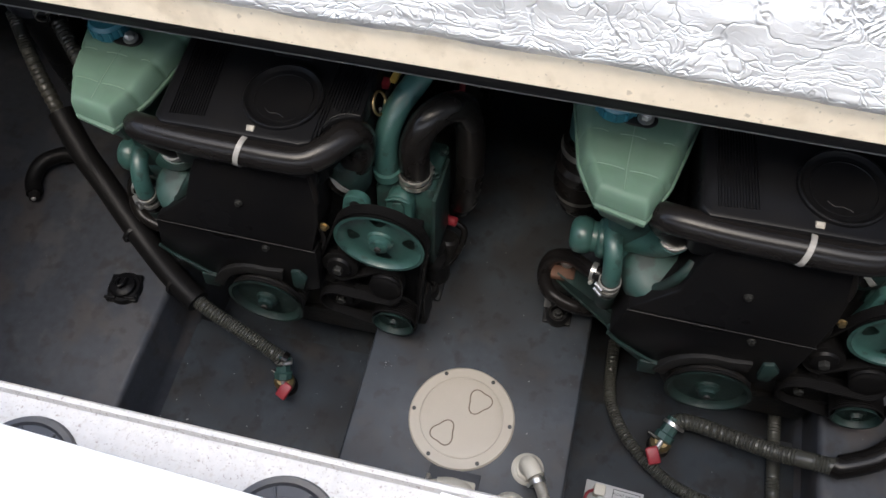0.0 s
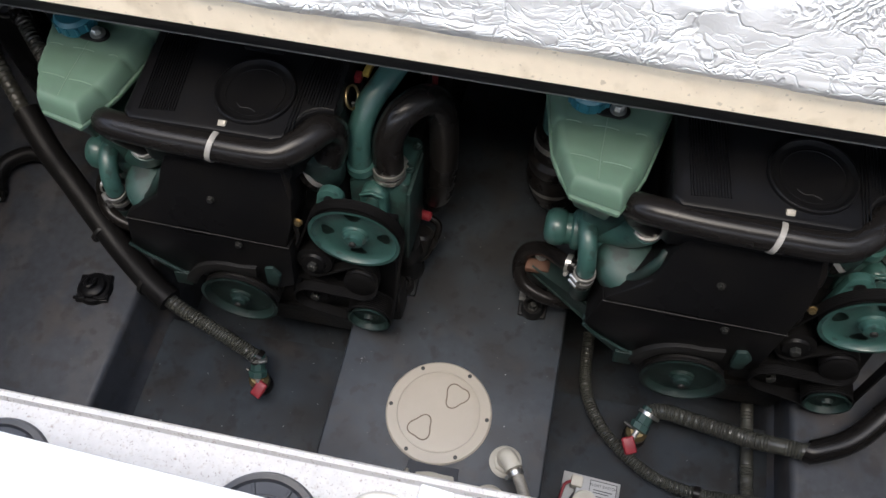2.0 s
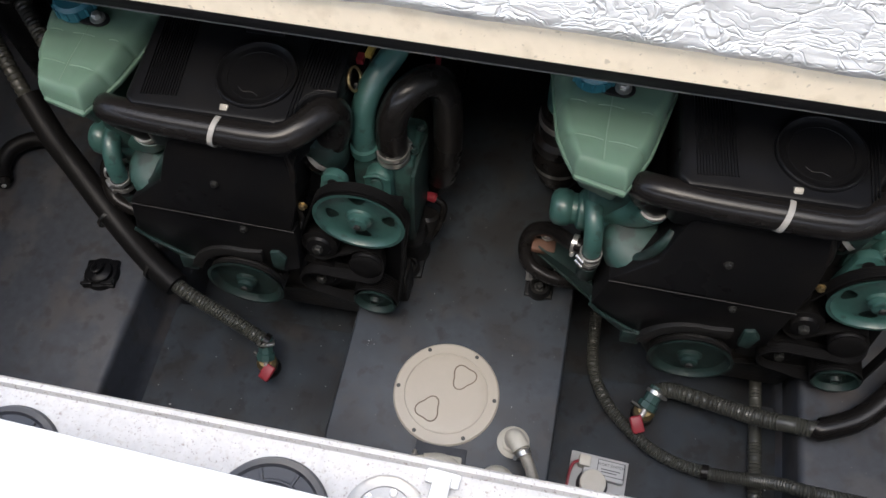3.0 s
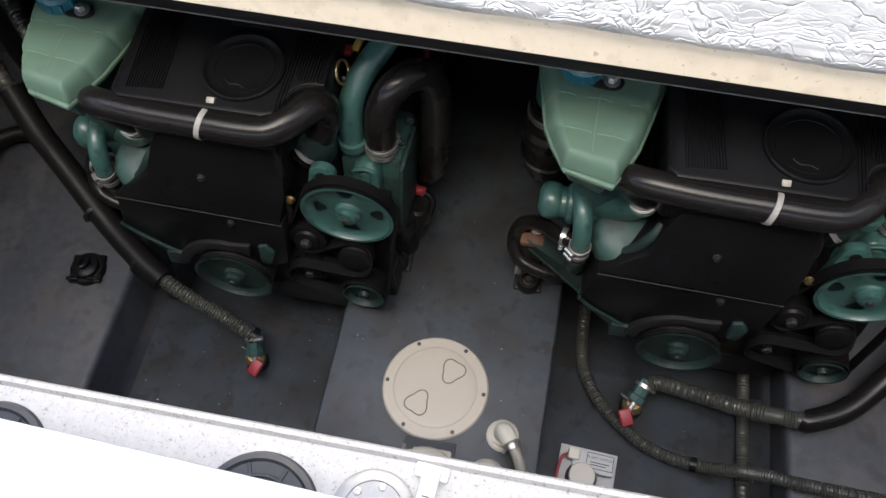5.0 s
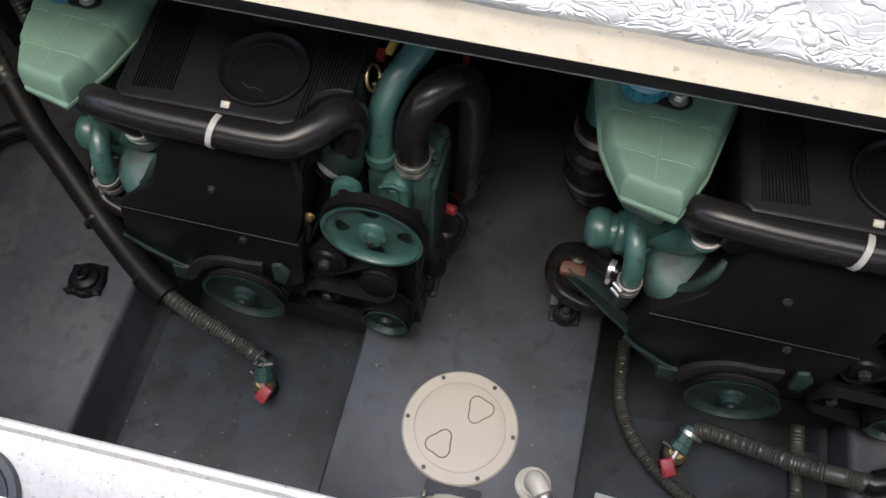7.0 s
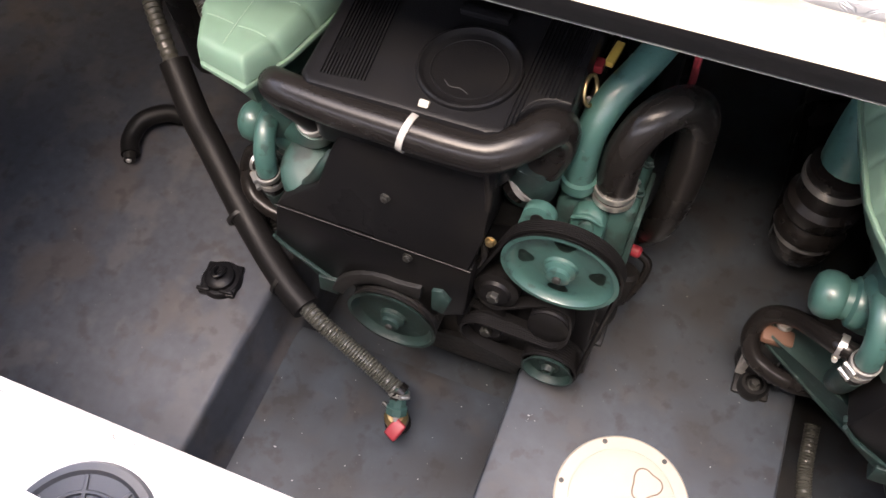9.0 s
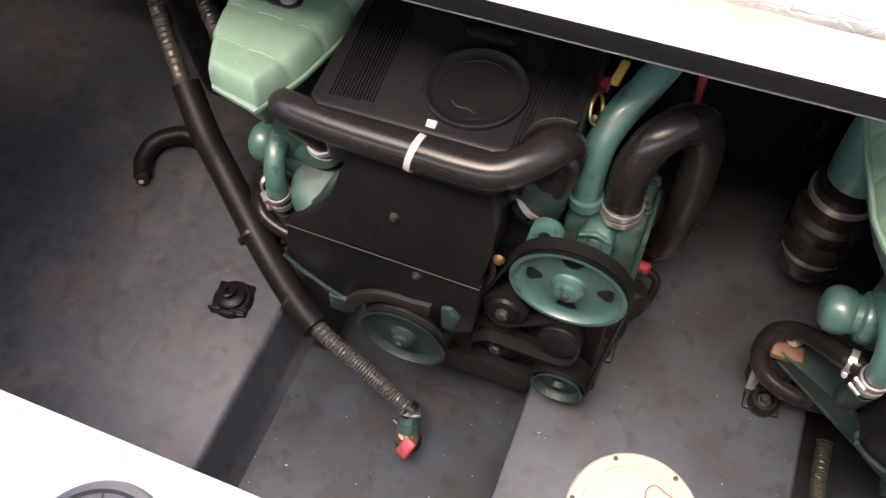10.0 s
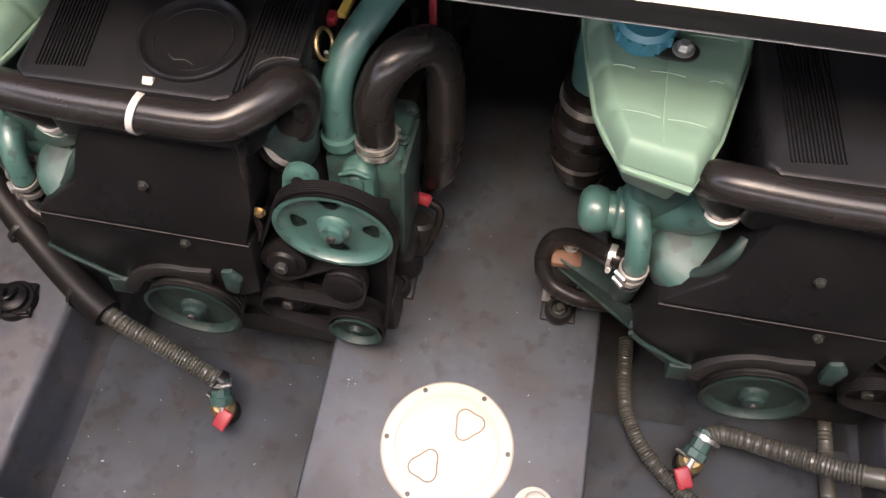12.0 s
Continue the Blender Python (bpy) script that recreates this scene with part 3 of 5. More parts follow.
def float_switch():
    root = thing("float_switch", (0.3, 0.42, BILGE), "white float switch on a printed plate beside the platform", "float switch")
    turn = Matrix.Translation((0.3, 0.425, BILGE)) @ Matrix.Rotation(radians(-3), 4, "Z")

    def put(bm):
        bm.transform(turn)
        return bm
    plate = part("plate", put(box(bmesh.new(), -0.055, 0.056, -0.055, 0.043, 0.0, 0.004, 0.001)), M_PAPER, root, "grey-white plate with print")
    box_part = part("housing", put(box(bmesh.new(), -0.03, 0.05, -0.005, 0.036, 0.004, 0.022, 0.004)), M_PAPER, root)
    part("terminal", put(box(bmesh.new(), -0.04, -0.018, 0.012, 0.034, 0.004, 0.03, 0.003)), M_FIT, root)
    bm = bmesh.new()
    for x0, x1, y0, y1 in ((-0.004, 0.048, 0.003, 0.0042), (-0.004, 0.048, 0.032, 0.0332), (-0.004, -0.0028, 0.003, 0.0332), (0.0468, 0.048, 0.003, 0.0332)):
        box(bm, x0, x1, y0, y1, 0.0215, 0.0226)
    part("border", put(bm), M_INK, box_part)
    words = bpy.data.curves.new("words", "FONT")
    words.body, words.size, words.extrude, words.align_x = "FLOAT SWITCH", 0.0072, 0.0002, "CENTER"
    tmp = bpy.data.objects.new("words", words)
    scene.collection.objects.link(tmp)
    bpy.context.view_layer.update()
    me = bpy.data.meshes.new_from_object(tmp.evaluated_get(bpy.context.evaluated_depsgraph_get()))
    bpy.data.objects.remove(tmp)
    bm = bmesh.new()
    bm.from_mesh(me)
    bm.transform(Matrix.Translation((0.022, 0.022, 0.0224)))
    part("writing", put(bm), M_INK, box_part, "printed words FLOAT SWITCH")
    for k, w in enumerate((0.036, 0.03)):
        part("print_line", put(box(bmesh.new(), 0.004, 0.004 + w, 0.0145 - k * 0.005, 0.0162 - k * 0.005, 0.0218, 0.0224)), M_INK, box_part)
    at = turn @ Vector((-0.008, -0.016, 0))
    part("base", lathe(bmesh.new(), [(0.03, 0), (0.03, 0.012), (0.024, 0.02)], at, (0, 0, 1), 28), M_GREY, root)
    part("float_cap", lathe(bmesh.new(), [(0.025, 0.018), (0.0255, 0.028), (0.024, 0.031), (0.004, 0.032), (0.0, 0.0315)], at, (0, 0, 1), 36), M_FIT, root)
    part("wire", tube(bmesh.new(), [(0.265, 0.45, BILGE + 0.02), (0.25, 0.44, BILGE + 0.015), (0.245, 0.4, BILGE + 0.004), (0.25, 0.34, BILGE + 0.003)], 0.003, 8), M_RED, root)


float_switch()


# ---- the bilge: hull valves and their ribbed hoses ----
def hull_valve(end, knee, lever, turn, label):
    """A hull valve: hose tail at end, body at knee over its flange, red lever."""
    E, K, V = Vector(end), Vector(knee), Vector(lever)
    root = thing("hull_valve", (K.x, K.y, BILGE), label, "valve", "hull valves")
    part("flange", lathe(bmesh.new(), [(0.023, 0), (0.023, 0.005), (0.019, 0.01)], (K.x, K.y, BILGE), (0, 0, 1), 28), M_IRON, root)
    part("body", lathe(bmesh.new(), [(0.017, 0.006), (0.018, 0.016), (0.021, 0.022), (0.021, 0.036), (0.014, 0.044)], (K.x, K.y, BILGE), (0, 0, 1), 12), M_BRASS, root, "tarnished brass valve body")
    d = (E - K).normalized()
    # green stain in a darker tone that has the bilge's shade in it
    part("tail", lathe(bmesh.new(), [(0.012, 0), (0.019, 0.004), (0.019, 0.016), (0.015, 0.018), (0.0155, (E - K).length + 0.01)], K, d, 8), M_TEALMID, root, "green-stained hose tail")
    bm = box(bmesh.new(), -0.0125, 0.0125, -0.017, 0.017, -0.004, 0.005, 0.004, 3)
    bm.transform(Matrix.Translation(V) @ Matrix.Rotation(radians(turn), 4, "Z") @ Matrix.Rotation(radians(22), 4, "X"))
    part("handle", bm, M_RED, root, "red plastic lever handle")
    part("lever_stem", cyl(bmesh.new(), V + Vector((0, 0.004, -0.004)), K + Vector((0, 0, 0.01)), 0.005, seg=10), M_DULL, root)
    clamp(root, E - d * 0.002, d, 0.0165, 0.007)
    c = K + Vector((-0.028, 0.012, 0.006))
    part("drain_cock", cyl(bmesh.new(), K, c, 0.005, 0.0042, 10), M_BOLT, root)
    return root


hull_valve((-0.397, 0.556, -0.052), (-0.392, 0.524, -0.078), (-0.384, 0.502, -0.082), -24, "brass hull valve with a red lever in the bilge")
hull_valve((0.39, 0.6, -0.066), (0.374, 0.565, -0.08), (0.361, 0.533, -0.078), 24, "brass hull valve with a red lever beside the platform")


def ribbed_hose(points, r, label, rib=0.0026, pitch=0.0054, clips=()):
    mid = points[0]
    root = thing("ribbed_hose", mid, label, "hose")
    part("hose", tube(bmesh.new(), points, r * 0.84, 16, rib=rib, pitch=pitch), M_RIBHOSE, root)
    way = spline(points)
    for s in clips:
        i = int(s * (len(way) - 2))
        part("cuff", hoop(bmesh.new(), way[i], way[i + 1] - way[i], r * 0.8, r + 0.001, 0.012), M_RUBBER, root)
    return root, way


# intake hose of the engine, down from the strainer to the valve
LEFT_HOSE = [(-0.397, 0.556, -0.052), (-0.435, 0.568, -0.035), (-0.495, 0.585, -0.008), (-0.565, 0.606, 0.018), (-0.645, 0.645, 0.03), (-0.742, 0.71, 0.058), (-0.84, 0.79, 0.125), (-0.91, 0.855, 0.2), (-1.0, 0.95, 0.27), (-1.06, 1.03, 0.33)]
ribbed_hose(LEFT_HOSE, 0.0172, "ribbed dark grey intake hose running up from the hull valve", clips=(0.0, 0.34, 0.45))
root = thing("hose_sleeve", (-0.7, 0.67, 0.05), "smooth black rubber sleeve over the intake hose", "hose sleeve")
part("sleeve", tube(bmesh.new(), [(-0.585, 0.614, 0.022), (-0.64, 0.645, 0.034), (-0.735, 0.712, 0.062), (-0.832, 0.79, 0.128), (-0.875, 0.824, 0.168), (-0.93, 0.88, 0.225)], 0.0255, 18), M_BELT, root)
for p, d in (((-0.64, 0.642, 0.029), (-0.9, 0.4, 0.1)), ((-0.755, 0.72, 0.066), (-0.8, 0.55, 0.3))):
    part("cable_tie", hoop(bmesh.new(), p, d, 0.0245, 0.0285, 0.007), M_IRON, root)
ribbed_hose([(-0.66, 0.8, 0.3), (-0.72, 0.83, 0.28), (-0.8, 0.88, 0.28), (-0.88, 0.95, 0.3), (-0.97, 1.04, 0.34)], 0.0185, "ribbed dark hose between strainer and cooler", clips=(0.95,))


def strainer():
    at = (-1.03, 1.08, 0.0)
    root = thing("sea_strainer", at, "dark plastic sea water strainer with hose clamps on the shelf", "strainer")
    part("bowl", lathe(bmesh.new(), [(0.05, 0), (0.055, 0.02), (0.055, 0.3), (0.06, 0.31), (0.06, 0.33)], at, (0, 0, 1), 32), M_BLACK, root)
    part("lid", lathe(bmesh.new(), [(0.062, 0.33), (0.064, 0.335), (0.064, 0.36), (0.055, 0.372), (0.0, 0.374)], at, (0, 0, 1), 32), M_GREY, root)
    clamp(root, (-0.985, 1.035, 0.338), (-0.5, 0.5, 0.2), 0.021)


strainer()

RIGHT_HOSE = [(0.39, 0.6, -0.066), (0.42, 0.607, -0.06), (0.5, 0.59, -0.045), (0.57, 0.567, -0.012), (0.62, 0.556, 0.014), (0.67, 0.553, 0.026), (0.735, 0.585, 0.036), (0.8, 0.652, 0.062), (0.88, 0.74, 0.12), (0.95, 0.85, 0.2)]
ribbed_hose(RIGHT_HOSE, 0.0185, "ribbed dark grey intake hose beside the bilge", clips=(0.5,))
root = thing("hose_sleeve", (0.8, 0.61, 0.06), "smooth black rubber sleeve over the intake hose", "hose sleeve")
part("sleeve", tube(bmesh.new(), [(0.66, 0.5535, 0.024), (0.67, 0.553, 0.026), (0.735, 0.585, 0.036), (0.8, 0.652, 0.062), (0.88, 0.74, 0.12), (0.95, 0.85, 0.2), (1.0, 0.95, 0.27)], 0.0215, 18), M_RUBBER, root)
ribbed_hose([(0.26, 0.76, -0.095), (0.262, 0.68, -0.1), (0.272, 0.625, -0.1), (0.304, 0.57, -0.1), (0.345, 0.53, -0.1), (0.398, 0.495, -0.1), (0.45, 0.477, -0.1), (0.51, 0.468, -0.092), (0.57, 0.462, -0.06), (0.612, 0.45, -0.01), (0.65, 0.44, 0.014), (0.72, 0.437, 0.017), (0.8, 0.436, 0.017), (1.0, 0.435, 0.017), (1.15, 0.435, 0.017)], 0.014, "ribbed bilge hose lying along the dark floor", rib=0.0024, pitch=0.0052, clips=(0.42,))
ribbed_hose([(0.592, 0.95, -0.104), (0.59, 0.7, -0.104), (0.591, 0.56, -0.104), (0.593, 0.42, -0.104), (0.593, 0.2, -0.104)], 0.0145, "dark ribbed hose along the shelf foot", rib=0.0025, pitch=0.007)


def shelf_plug():
    at = (-0.757, 0.617, 0.0)
    root = thing("shelf_fitting", at, "dark square-flanged plastic fitting with a loop on the shelf", "fitting")
    turn = Matrix.Translation(at) @ Matrix.Rotation(radians(10), 4, "Z")
    bm = box(bmesh.new(), -0.033, 0.033, -0.031, 0.031, 0.0, 0.011, 0.0035)
    lathe(bm, [(0.036, 0), (0.036, 0.008), (0.033, 0.013), (0.03, 0.0135)], (0, 0, 0), (0, 0, 1), 28)
    bm.transform(turn)
    part("flange", bm, M_BLACK, root)
    bm = lathe(bmesh.new(), [(0.027, 0.01), (0.026, 0.022), (0.02, 0.026), (0, 0.026)], (0, 0, 0), (0, 0, 1), 24)
    bm.transform(turn)
    part("plug", bm, M_BLACK, root)
    bm = tube(bmesh.new(), [(-0.008, 0.014, 0.024), (-0.008, -0.002, 0.034), (0, -0.01, 0.035), (0.008, -0.002, 0.034), (0.008, 0.014, 0.024)], 0.004, 8)
    bm.transform(turn)
    part("loop", bm, M_BLACK, root)
    for sx, sy in ((0.02, -0.026), (-0.022, -0.026)):
        bm = box(bmesh.new(), sx - 0.012, sx + 0.012, sy - 0.003, sy + 0.003, 0.012, 0.019, 0.001)
        bm.transform(turn)
        part("ridge", bm, M_BLACK, root)


shelf_plug()
root = thing("drain_hose", (-1.05, 0.83, 0.0), "short black rubber drain hose lying on the shelf", "hose")
part("hose", tube(bmesh.new(), [(-0.995, 0.9, 0.028), (-1.03, 0.892, 0.032), (-1.065, 0.862, 0.03), (-1.07, 0.82, 0.022), (-1.052, 0.788, 0.018)], 0.0175, 16), M_BELT, root)
part("ferrule", cyl(bmesh.new(), (-1.053, 0.79, 0.02), (-1.045, 0.775, 0.019), 0.012, 0.011, 14), M_IRON, root)
bolt(root, (-1.045, 0.774, 0.022), (0.4, -0.8, 0.6), 0.004, 0.004, M_STEEL, "pin")

# loose paint chips and grit on the bilge floor
bm = bmesh.new()
rng = random.Random(4)
for k in range(44):
    x, y = rng.uniform(-0.64, -0.23), rng.uniform(0.3, 0.66)
    if k > 30:
        x, y = rng.uniform(0.22, 0.62), rng.uniform(0.36, 0.62)
    s = rng.uniform(0.0004, 0.0011) * (2.2 if k % 11 == 0 else 1)
    made = bmesh.ops.create_cube(bm, size=1, matrix=Matrix.Translation((x, y, BILGE + 0.0006)) @ Matrix.Rotation(rng.uniform(0, 3), 4, "Z") @ Matrix.Diagonal((s * 2, s, 0.0014, 1)))
for k in range(14):
    x, y = rng.gauss(-0.18, 0.015), rng.gauss(0.582, 0.012)
    if k > 5:
        x, y = rng.uniform(-0.19, 0.19), rng.uniform(0.4, 0.95)
    s = rng.uniform(0.0004, 0.0012)
    bmesh.ops.create_cube(bm, size=1, matrix=Matrix.Translation((max(-0.2, min(0.19, x)), y, 0.0006)) @ Matrix.Rotation(rng.uniform(0, 3), 4, "Z") @ Matrix.Diagonal((s * 2, s, 0.0014, 1)))
single("paint_chips", bm, M_CHIP, (0, 0.45, BILGE), "pale loose paint chips and grit on the painted floor", "debris", kind="stuff")


# ---- the engines: one is built, its twin is a copy ----
LEAN_BACK = radians(11)
P0 = Vector((0, 0.607, 0))
AFT = Vector((0, math.cos(LEAN_BACK), -math.sin(LEAN_BACK)))
UP = Vector((0, math.sin(LEAN_BACK), math.cos(LEAN_BACK)))
TILTED = Matrix.Translation(P0) @ Matrix.Rotation(-LEAN_BACK, 4, "X")


def on_front(x, s, d):
    """A place by x, height along the front and depth towards the stern."""
    return P0 + Vector((x, 0, 0)) + UP * s + AFT * d


def tilted(bm):
    bm.transform(TILTED)
    return bm


def steeper(bm):
    """The wheels stand 8 degrees steeper than the front behind them, each turned about its own height."""
    turn = radians(8)
    for v in bm.verts:
        if v.co.x < -0.33:
            pivot, w = 0.078, 1.0
        elif v.co.z > 0.165:
            pivot, w = 0.308, min(1.0, (v.co.z - 0.165) / 0.028)
        else:
            pivot, w = 0.08, min(1.0, (0.165 - v.co.z) / 0.02)
        d, s = v.co.y, v.co.z - pivot
        c, n = math.cos(turn * w), math.sin(turn * w)
        v.co.y, v.co.z = d * c - s * n, pivot + s * c + d * n
    return bm


def spoked_pulley(root, x, s, r, d0, depth, holes, name="pulley", paint=None):
    """A dished wheel with windows in its web, on a grooved drum."""
    bm = bmesh.new()
    seg = 64
    radii = [0.2, 0.3, 0.40, 0.80, 0.88, 0.92, 1.0]
    dish = [0.0, 0.011, 0.012, 0.012, 0.007, 0.0, 0.0]
    rings = [[bm.verts.new((x + math.cos(t) * r * q, d0 + h, s + math.sin(t) * r * q)) for t in (2 * math.pi * i / seg for i in range(seg))] for q, h in zip(radii, dish)]
    for k in range(len(rings) - 1):
        if radii[k] == 0.40 and holes:
            continue
        for i in range(seg):
            j = (i + 1) % seg
            bm.faces.new((rings[k][i], rings[k][j], rings[k + 1][j], rings[k + 1][i]))
    if holes:
        # the web, pierced by four rounded windows
        quarter = seg // 4
        for h in range(4):
            a = math.pi / 2 * h
            rim = []
            for k in range(20):
                t = 2 * math.pi * k / 20
                q = 0.14 + 0.02 * math.cos(3 * t + math.pi)
                u, w = 0.62 + q * math.cos(t), q * 1.25 * math.sin(t)
                rim.append(bm.verts.new((x + r * (u * math.cos(a) - w * math.sin(a)), d0 + 0.012, s + r * (u * math.sin(a) + w * math.cos(a)))))
            first = quarter * h - quarter // 2
            round_it = [rings[3][i % seg] for i in range(first, first + quarter + 1)] + [rings[2][i % seg] for i in range(first + quarter, first - 1, -1)]
            mid = Vector((x + r * 0.62 * math.cos(a), 0, s + r * 0.62 * math.sin(a)))
            turn_of = lambda v: (math.atan2(v.co.z - mid.z, v.co.x - mid.x) - a + math.pi) % (2 * math.pi)
            outer, inner = sorted(round_it, key=turn_of), sorted(rim, key=turn_of)
            i = j = 0
            while i < len(outer) or j < len(inner):
                o, w = outer[i % len(outer)], inner[j % len(inner)]
                if j >= len(inner) or (i < len(outer) and turn_of(outer[i]) <= turn_of(inner[j])):
                    bm.faces.new((outer[i - 1], o, inner[j - 1]))
                    i += 1
                else:
                    bm.faces.new((inner[j - 1], outer[i - 1], w))
                    j += 1
    bmesh.ops.recalc_face_normals(bm, faces=bm.faces)
    wheel = part(name, tilted(steeper(bm)), paint or M_TEAL, root, "green enamelled pulley wheel")
    bm = bmesh.new()
    c = Vector((x, d0, s))
    hub = [(0.42 * r, 0.002), (0.42 * r, 0.006), (0.3 * r, 0.008), (0, 0.008)] if name == "crank_pulley" else [(0.27 * r, 0.0), (0.27 * r, 0.012), (0.2 * r, 0.016), (0.2 * r, 0.022), (0.14 * r, 0.024), (0, 0.024)]
    lathe(bm, hub, c + Vector((0, 0.016, 0)), (0, -1, 0), 32)
    hub_ob = part("hub", tilted(steeper(bm)), paint or M_TEAL, wheel)
    bm = bmesh.new()
    lathe(bm, [(0.006, 0), (0.006, 0.004), (0.004, 0.005)], c + Vector((0, 0.008 if name == "crank_pulley" else -0.008, 0)), (0, -1, 0), 12)
    part("nut", tilted(steeper(bm)), M_BOLT, hub_ob)
    return wheel


def drum(root, x, s, r, d0, d1, grooves, mat, name="drum"):
    prof = [(0.0, 0.018), (r * 0.93, 0.018), (r * 0.94, 0.001), (r, 0.001)]
    n = max(1, grooves)
    w = d1 - d0
    for k in range(n):
        a = 0.1 * w + 0.8 * w * k / n
        b = 0.8 * w / n
        prof += [(r, a), (r - 0.0028, a + b * 0.5)]
    prof += [(r, w * 0.92), (r, w), (r * 0.5, w)]
    bm = lathe(bmesh.new(), prof, (x, d0, s), (0, 1, 0), 48)
    return part(name, tilted(steeper(bm)), mat, root)


def belt(root, wheels, d0, d1, thick=0.004, label="black ribbed drive belt"):
    """A belt round wheels (x, s, radius, sense), in order; sense 1 wraps anticlockwise."""
    n = len(wheels)
    legs = []
    for i in range(n):
        x1, z1, r1, s1 = wheels[i]
        x2, z2, r2, s2 = wheels[(i + 1) % n]
        D = Vector((x2 - x1, z2 - z1))
        L = D.length
        e = D / L
        q = (r1 * s1 - r2 * s2) / L
        q = max(-0.999, min(0.999, q))
        # normal pointing away from the centre, to the right of the way for sense 1
        side = Vector((e.y, -e.x))
        nrm = e * q + side * math.sqrt(1 - q * q)
        legs.append((Vector((x1, z1)) + nrm * r1 * s1, Vector((x2, z2)) + nrm * r2 * s2))
    pts = []
    for i in range(n):
        x, z, r, s = wheels[i]
        c = Vector((x, z))
        a, b = legs[i - 1][1] - c, legs[i][0] - c
        t0, t1 = math.atan2(a.y, a.x), math.atan2(b.y, b.x)
        if s > 0:
            while t1 < t0:
                t1 += 2 * math.pi
        else:
            while t1 > t0:
                t1 -= 2 * math.pi
        steps = max(2, int(abs(t1 - t0) / 0.12))
        pts += [c + Vector((math.cos(t0 + (t1 - t0) * k / steps), math.sin(t0 + (t1 - t0) * k / steps))) * r for k in range(steps + 1)]
    bm = bmesh.new()
    m = len(pts)
    rows = []
    for i in range(m):
        t = pts[(i + 1) % m] - pts[i - 1]
        t = t.normalized() if t.length > 1e-6 else Vector((1, 0))
        nr = Vector((t.y, -t.x)) * thick / 2
        p = pts[i]
        row = [(p - nr, d1), (p - nr, d0)]
        for k in range(6):
            a = d0 + (d1 - d0) * k / 6
            w = (d1 - d0) / 6
            row += [(p + nr, a + 0.1 * w), (p + nr, a + 0.65 * w), (p + nr * 0.1, a + 0.85 * w)]
        rows.append([bm.verts.new((q.x, d, q.y)) for q, d in row])
    w = len(rows[0])
    for i in range(m):
        j = (i + 1) % m
        for k in range(w):
            bm.faces.new((rows[i][k], rows[j][k], rows[j][(k + 1) % w], rows[i][(k + 1) % w]))
    return part("belt", tilted(steeper(bm)), M_BELT, root, label)


